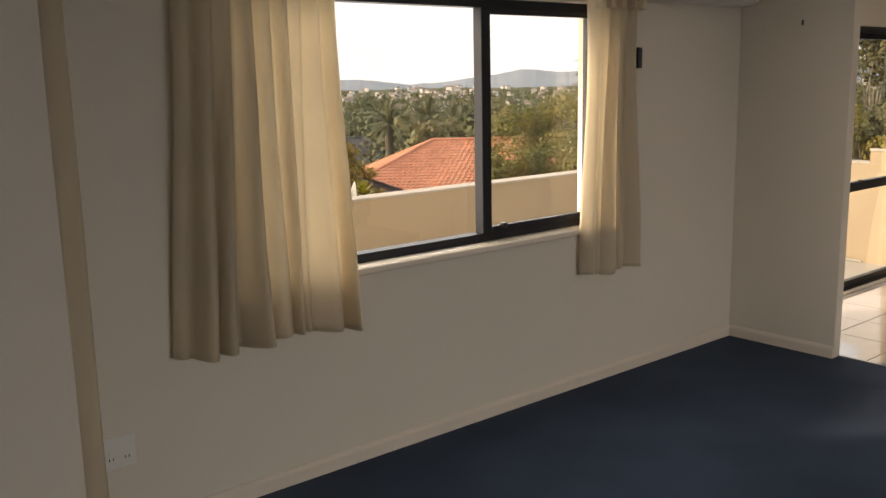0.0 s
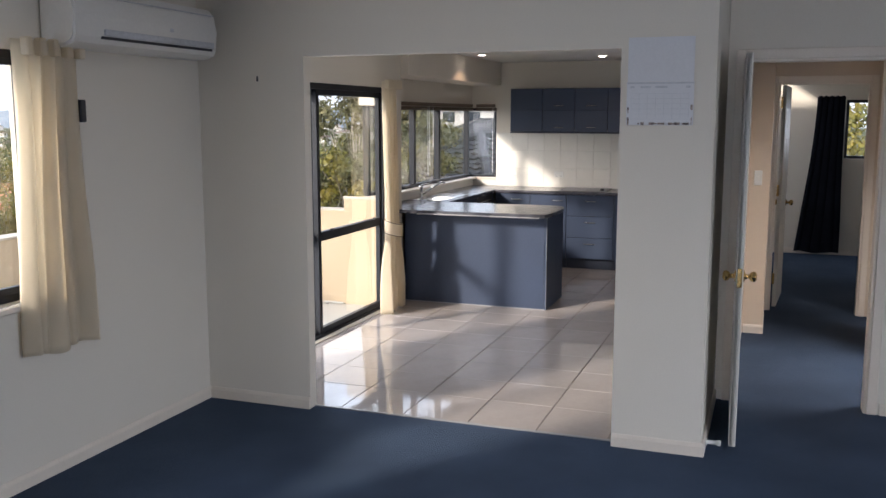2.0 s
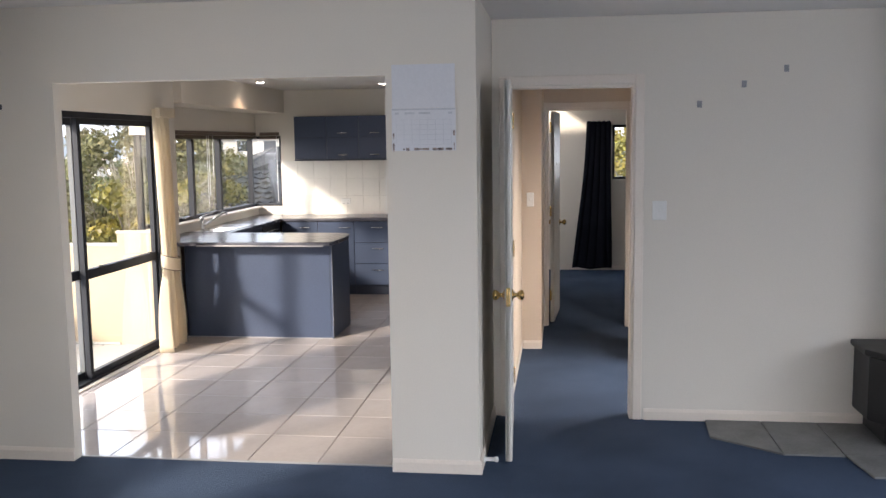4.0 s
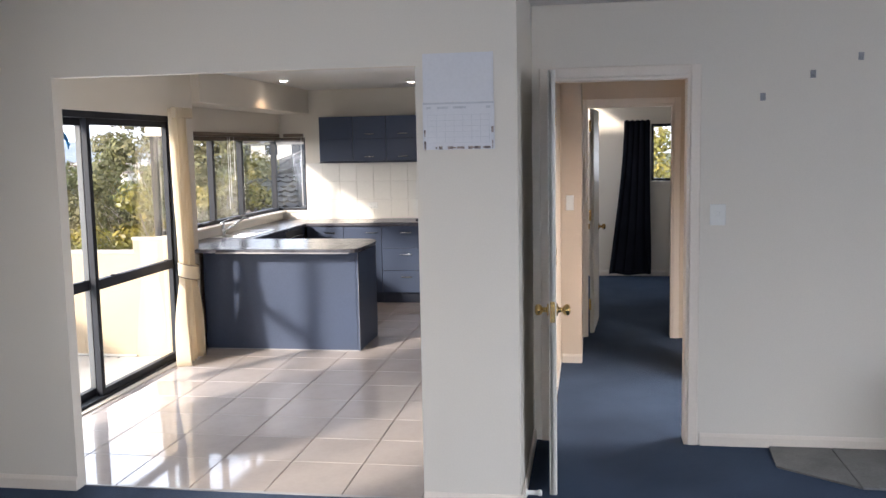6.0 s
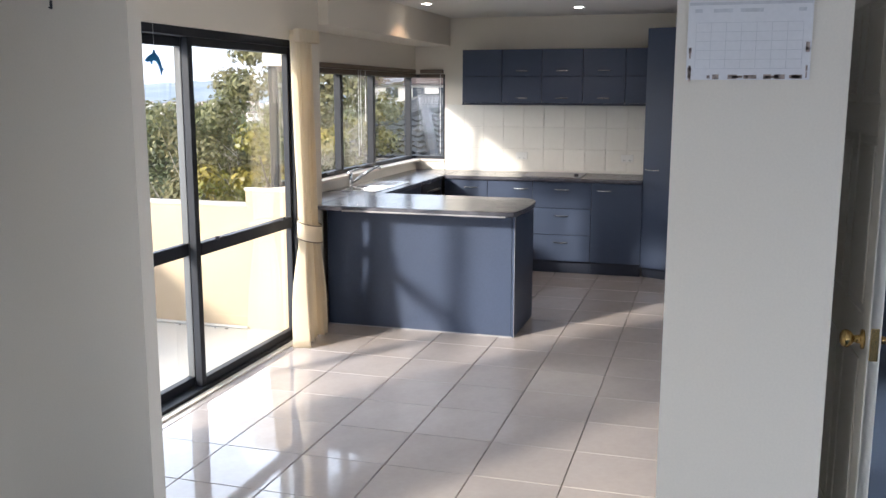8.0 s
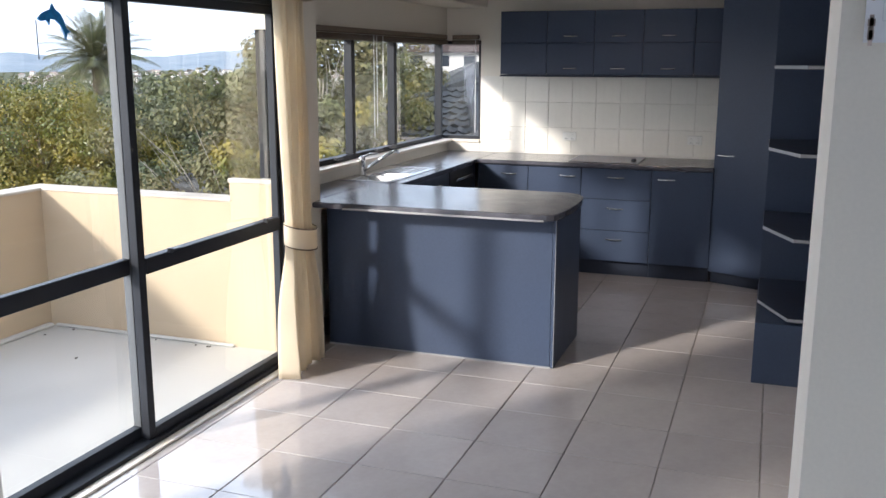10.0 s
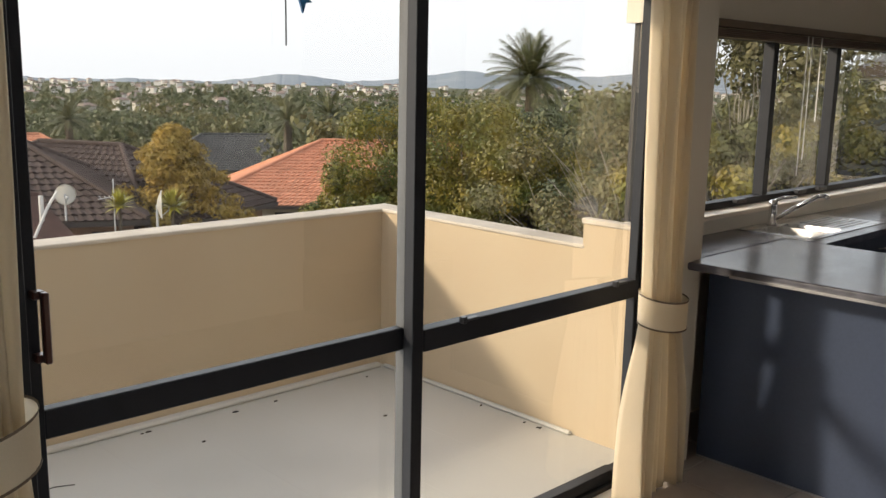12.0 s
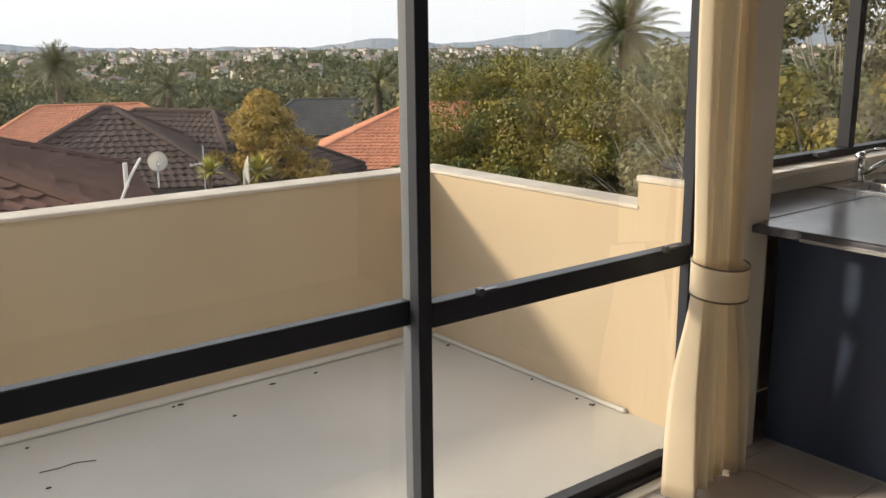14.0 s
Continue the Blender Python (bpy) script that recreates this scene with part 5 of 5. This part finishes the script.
# trees near the balcony
tree("tree", "broad evergreen tree with glossy yellow-green leaves", out(43.9, 27, -5.8), 1.15, 3.8, 300, 80, 0.17, "leaf", 21, low=0.2)
tree("tree", "glossy evergreen tree crown beside the balcony", out(50.0, 25, -5.6), -0.1, 2.9, 170, 75, 0.17, "leaf", 22, low=0.2)
tree("tree", "small rounded evergreen tree", out(38.9, 26, -5.8), -0.75, 2.0, 100, 70, 0.19, "leaf", 28, low=0.2)
tree("tree", "half-bare tree with pale branches", out(53.5, 19, -5.2), 1.1, 2.6, 70, 30, 0.18, "leafolive", 23, "palebark", trunk=0.09, bare=0.3)
tree("tree", "half-bare tree with pale twisting branches", out(57.5, 15, -4.9), 1.7, 2.3, 80, 34, 0.17, "leafolive", 24, "palebark", trunk=0.08, bare=0.3)
tree("tree", "green tree behind the balcony end", out(56.5, 24, -5.4), 1.2, 3.2, 110, 46, 0.24, "leafdark", 25)
tree("tree", "green shrub tree beyond the balcony wall", out(61.0, 13, -4.9), 1.15, 1.9, 80, 50, 0.17, "leaf", 26)
tree("tree", "tall leafy tree outside the kitchen window", out(61.6, 15.5, -5.0), 3.5, 2.2, 140, 60, 0.17, "leafolive", 27, "palebark", trunk=0.10)
tree("tree", "leafy tree with pale leaves outside the kitchen window", out(65.2, 19, -5.0), 1.5, 2.2, 110, 56, 0.17, "leaf", 29)
tree("tree", "dark tree behind the neighbouring roof", out(68.0, 34, -6), 1.3, 3.4, 100, 46, 0.30, "leafdark", 30)
tree("tree", "leafy tree outside the bedroom window", out(97.5, 20, -5), 1.75, 2.6, 100, 50, 0.22, "leaf", 31)
tree("tree", "round dark evergreen tree", out(52.5, 48, -8), 0.5, 4.6, 100, 46, 0.42, "leafdark", 33)
conifer("conifer", "golden conifer with feathery upright foliage", out(27.2, 35, -6.5), -0.40, 3.9, "leafgold", 41, 21000, 0.20)
palm("palm", "large date palm with a full arching crown", out(49.2, 66, -8.5), 1.7, 4.2, 92, 51)
palm("palm", "date palm beyond the neighbouring roof", out(69.7, 105, -9), 3.2, 4.2, 60, 52)
palm("palm", "tall slender palm above orange roofs", out(15.6, 88, -10), -0.6, 2.9, 70, 53, trunk=0.28)
palm("palm", "palm among garden trees", out(34.2, 72, -9.5), -2.0, 2.6, 40, 54)
palm("palm", "palm among garden trees", out(36.8, 74, -9.5), -1.6, 2.8, 40, 55)
palm("palm", "palm among garden trees", out(38.6, 78, -9.5), -2.2, 2.6, 40, 56)
palm("palm", "palm among garden trees", out(21.6, 92, -10), -3.0, 2.8, 40, 57)


def yucca(label, base, h, s, seed):
    r = random.Random(seed)
    t = thing("cabbage_tree", label, "plant", "spiky garden plants", at=tuple(base))
    part("trunk", cyl(bmesh.new(), (0, 0, 0), (0, 0, h), 0.05, 0.04, 7), M["bark"], t)
    bm = bmesh.new()
    for i in range(90):
        a, el = 2.4 * i, r.uniform(-0.5, 1.4)
        d = Vector((math.cos(a) * math.cos(el), math.sin(a) * math.cos(el), math.sin(el)))
        sd_ = d.cross(Vector((0, 0, 1))).normalized() * 0.07
        b0 = Vector((0, 0, h))
        bm.faces.new([bm.verts.new(p) for p in (b0 - sd_, b0 + sd_, b0 + d * s)])
    part("leaves", bm, M["leafyellow"], t)
    return t


yucca("yellow-green spiky cabbage tree in the garden", out(23.9, 27, -5), 2.85, 0.5, 1)
yucca("yellow-green spiky cabbage tree near the wall", out(26.9, 24, -5), 3.2, 0.5, 2)


def dish(label, base, h, r, face):
    """A satellite dish on a short mast with its feed arm."""
    t = thing("satellite_dish", label, "satellite dish", "satellite dishes", at=tuple(base), rz=face)
    part("mast", tube(bmesh.new(), [(0, 0, 0), (0, 0, h)], 0.03, 8), M["ink"], t)
    bm = bmesh.new()
    prof = [(r * k / 8, -0.16 * r * (k / 8) ** 2 * 2) for k in range(9)]
    rings = []
    for rad, dep in prof:
        rings.append([bm.verts.new((rad * math.cos(2 * math.pi * i / 24), dep, h + rad * math.sin(2 * math.pi * i / 24))) for i in range(24)] if rad else [bm.verts.new((0, dep, h))])
    for i in range(24):
        bm.faces.new((rings[0][0], rings[1][i], rings[1][(i + 1) % 24]))
    for a, b in zip(rings[1:], rings[2:]):
        for i in range(24):
            bm.faces.new((a[i], a[(i + 1) % 24], b[(i + 1) % 24], b[i]))
    bmesh.ops.solidify(bm, geom=bm.faces[:], thickness=0.015)
    part("reflector", bm, M["acbody"], t, smooth=True)
    part("feed_arm", tube(bmesh.new(), [(0, -0.05, h - r * 0.9), (0, -0.7 * r - 0.1, h - 0.2 * r)], 0.015, 6), M["ink"], t)
    part("feed_horn", boxes((-0.03, 0.03, -0.75 * r - 0.14, -0.7 * r, h - 0.28 * r, h - 0.12 * r), bevel=0.01), M["ink"], t)
    return t


dish("white satellite dish on a roof bracket", out(20.9, 27, -2.55), 0.75, 0.29, -10)
dish("pale satellite dish seen edge-on above the wall", out(26.0, 24, -3.2), 1.45, 0.38, 62)
an = thing("tv_antenna", "thin metal television antenna on a roof", "antenna", at=tuple(out(23.6, 27, -2.9)))
part("mast", tube(bmesh.new(), [(0, 0, 0), (0, 0, 1.5)], 0.018, 6), M["ink"], an)
part("boom", tube(bmesh.new(), [(-0.45, 0, 0.95), (0.35, 0.1, 1.02)], 0.012, 6), M["ink"], an)
for i in range(6):
    x = -0.4 + 0.14 * i
    part("element", tube(bmesh.new(), [(x - 0.03, -0.15, 0.96), (x + 0.06, 0.18, 1.02)], 0.008, 5), M["ink"], an)
pg = thing("pergola", "white painted pergola slats below the parapet", "pergola")
for i in range(15):
    p = out(27.3 + i * 0.32, 24.5, -2.45)
    q = out(27.9 + i * 0.32, 22.5, -2.45)
    bm = cyl(bmesh.new(), p, q, 0.045, 0.045, 4)
    part("slat", bm, M["white"], pg)
p, q = out(27.2, 24.6, -2.55), out(32.2, 24.6, -2.55)
part("beam", cyl(bmesh.new(), p, q, 0.06, 0.06, 4), M["white"], pg)
for a in (27.4, 32.0):
    part("post", cyl(bmesh.new(), out(a, 24.6, -5.5), out(a, 24.6, -2.55), 0.06, 0.06, 6), M["white"], pg)
fn = thing("fence", "cream slatted garden fence", "fence")
for i in range(9):
    part("slat", boxes((6.9, 8.9, 19.0, 19.04, -4.4 + i * 0.22, -4.22 + i * 0.22)), M["render"], fn)
for x in (6.95, 7.9, 8.85):
    part("post", boxes((x - 0.05, x + 0.05, 19.04, 19.12, -5.4, -2.4)), M["render"], fn)
dpipe = thing("downpipe", "pale vent pipe on the neighbouring roof", "pipe")
part("pipe", tube(bmesh.new(), [out(18.0, 15.0, -1.45), out(19.6, 15.3, -0.55), out(20.2, 15.4, -0.30)], 0.024, 8), M["acbody"], dpipe)
part("vent_cap", cyl(bmesh.new(), out(19.3, 15.3, -0.75), out(19.3, 15.3, -0.35), 0.04, 0.04, 8), M["acbody"], dpipe)

# woods and town in the valley: nobody could count them
rnd = np.random.default_rng(77)
groups_ = {"leafdark": [], "leafolive": []}
for i in range(3800):
    az = rnd.uniform(-2, 76)
    d = 62 + 930 * rnd.random() ** 1.35
    if d < 100 and (az < 10 or az > 66):
        continue
    if (d < 98 and 10 <= az < 25) or (d < 104 and 26 < az < 33.5) or (d < 66 and az < 47):
        continue
    b = out(az, d, 0)
    b.z = land(b.x, b.y)
    hgt = rnd.uniform(3.0, 7.0) * (0.75 if d > 420 else 1.0) * (1.5 if rnd.random() < 0.08 else 1.0)
    # keep trees under the roofs and the near view's skyline
    cap = 1.58 - d * (0.030 if d < 260 else 0.012) + rnd.uniform(-1.0, 1.2)
    if b.z + hgt > cap:
        hgt = max(2.0, cap - b.z)
    groups_["leafdark" if rnd.random() < 0.65 else "leafolive"].append((b, hgt, d))
for key, items in groups_.items():
    vv, ff, n0 = [], [], 0
    for b, hgt, d in items:
        k = 26 if d < 160 else 14 if d < 350 else 7
        w = hgt * rnd.uniform(0.38, 0.62)
        cl = [(b.x + rnd.normal(0, 1) * w * 0.45, b.y + rnd.normal(0, 1) * w * 0.45, b.z + hgt * rnd.uniform(0.30, 0.88)) for _ in range(k)]
        v, f = leaf_cloud(cl, 26 if d < 160 else 16 if d < 350 else 9, hgt * (0.085 if d < 160 else 0.13 if d < 350 else 0.2), w * 0.34, rnd, 0.6, 0.1)
        vv.append(v)
        ff.append(f + n0)
        n0 += len(v)
    ob = leaves_part("woods", np.concatenate(vv), np.concatenate(ff), M[key], None)
    tagged(ob, "suburban garden trees filling the valley" if key == "leafdark" else "lighter olive trees scattered through the valley", "trees", kind="stuff")
vs, fs, rv, rfc = [], [], [], []
for i in range(560):
    az, d = rnd.uniform(0, 74), 240 + 700 * rnd.random() ** 0.9
    b = out(az, d, 0)
    g = land(b.x, b.y)
    w, l, h = rnd.uniform(2.6, 4.4), rnd.uniform(3.2, 6.0), rnd.uniform(2.2, 3.6)
    ya = rnd.uniform(0, math.pi)
    ca, sa = math.cos(ya), math.sin(ya)
    P = lambda x, y, z: (b.x + x * ca - y * sa, b.y + x * sa + y * ca, z)
    n0 = len(vs)
    base = g + rnd.uniform(0, 0.9)
    vs += [P(x, y, z) for z in (g - 1, base + h) for x, y in ((-l / 2, -w / 2), (l / 2, -w / 2), (l / 2, w / 2), (-l / 2, w / 2))]
    fs += [(n0, n0 + 1, n0 + 5, n0 + 4), (n0 + 1, n0 + 2, n0 + 6, n0 + 5), (n0 + 2, n0 + 3, n0 + 7, n0 + 6), (n0 + 3, n0, n0 + 4, n0 + 7)]
    m0 = len(rv)
    e, hh = 0.4, base + h
    rv += [P(-l / 2 - e, -w / 2 - e, hh), P(l / 2 + e, -w / 2 - e, hh), P(l / 2 + e, w / 2 + e, hh), P(-l / 2 - e, w / 2 + e, hh), P(-l / 4, 0, hh + 0.9), P(l / 4, 0, hh + 0.9)]
    rfc += [(m0, m0 + 1, m0 + 5, m0 + 4), (m0 + 1, m0 + 2, m0 + 5), (m0 + 2, m0 + 3, m0 + 4, m0 + 5), (m0 + 3, m0, m0 + 4)]
for nm, v, f, mt, lb in (("town", vs, fs, "towntown", "pale house walls scattered across the valley"), ("town_roofs", rv, rfc, "townroof", "mixed house roofs scattered across the valley")):
    me = bpy.data.meshes.new(nm)
    me.from_pydata(v, [], f)
    me.materials.append(M[mt])
    tagged(new(nm, me), lb, "houses", kind="stuff")

# eave over the balcony doors
structure("eave", boxes((-7.2, 3.3, 0.2, 0.62, 2.42, 2.50), (-7.2, 3.42, 0.62, 0.70, 2.36, 2.52), (3.3, 6.6, 0.55, 1.0, 2.42, 2.50), (3.3, 6.6, 1.0, 1.08, 2.36, 2.52), bevel=0.005), M["fascia"], "dark eave and gutter along the outside wall", "eave")

# ---- floor and wall tiles ----


def tile_mesh(name, w, d, h, mat, flat="z"):
    bm = bmesh.new()
    e = 0.002
    lo = [(0, 0), (w, 0), (w, d), (0, d)]
    hi = [(e, e), (w - e, e), (w - e, d - e), (e, d - e)]
    put = (lambda p, q: (p[0], p[1], q)) if flat == "z" else (lambda p, q: (-q, p[0], p[1]))
    a = [bm.verts.new(put(p, 0)) for p in lo]
    b = [bm.verts.new(put(p, h - e)) for p in lo]
    c = [bm.verts.new(put(p, h)) for p in hi]
    for r, s in ((a, b), (b, c)):
        for i in range(4):
            bm.faces.new((r[i], r[(i + 1) % 4], s[(i + 1) % 4], s[i]))
    bm.faces.new(c)
    bmesh.ops.recalc_face_normals(bm, faces=bm.faces)
    me = bpy.data.meshes.new(name)
    bm.to_mesh(me)
    bm.free()
    me.materials.append(mat)
    return me


G = 0.004
cache = {}
rnd = random.Random(8)
xs = [0.075] + [0.52 + 0.4 * i for i in range(14)] + [KX]
ys = [-2.868] + [-2.86 + 0.4 * i for i in range(9)]
ys[-1] = BAY
for x0, x1 in zip(xs, xs[1:]):
    for y0, y1 in zip(ys, ys[1:]):
        if y0 > -0.1 and x0 < 3.1:
            y1 = 0.0
        if x0 < 0.3 and y0 < -2.5:
            continue
        if y1 - y0 < 0.03:
            continue
        key = (round(x1 - x0, 3), round(y1 - y0, 3))
        if key not in cache:
            cache[key] = tile_mesh("floor_tile", key[0] - G, key[1] - G, 0.009, M["tile"])
        t = new("tile", cache[key])
        t.parent = kitchen_floor
        t.matrix_local = pose(x0 + G / 2, y0 + G / 2, -0.007 + rnd.uniform(-0.0004, 0.0004), rnd.uniform(-0.05, 0.05), rnd.uniform(-0.05, 0.05))
splash = structure("splashback", boxes((KX - 0.006, KX - 0.001, -2.025, -0.022, TOP + 0.001, 1.533)), M["walltilegrout"], "white square wall tiles behind the bench", "splashback")
wtile = tile_mesh("wall_tile", 0.197, 0.207, 0.006, M["walltile"], "x")
for i in range(10):
    for j in range(3):
        t = new("tile", wtile)
        t.parent = splash
        t.matrix_local = pose(KX - 0.006, -0.023 - 0.2 * (i + 1), 0.902 + 0.21 * j)
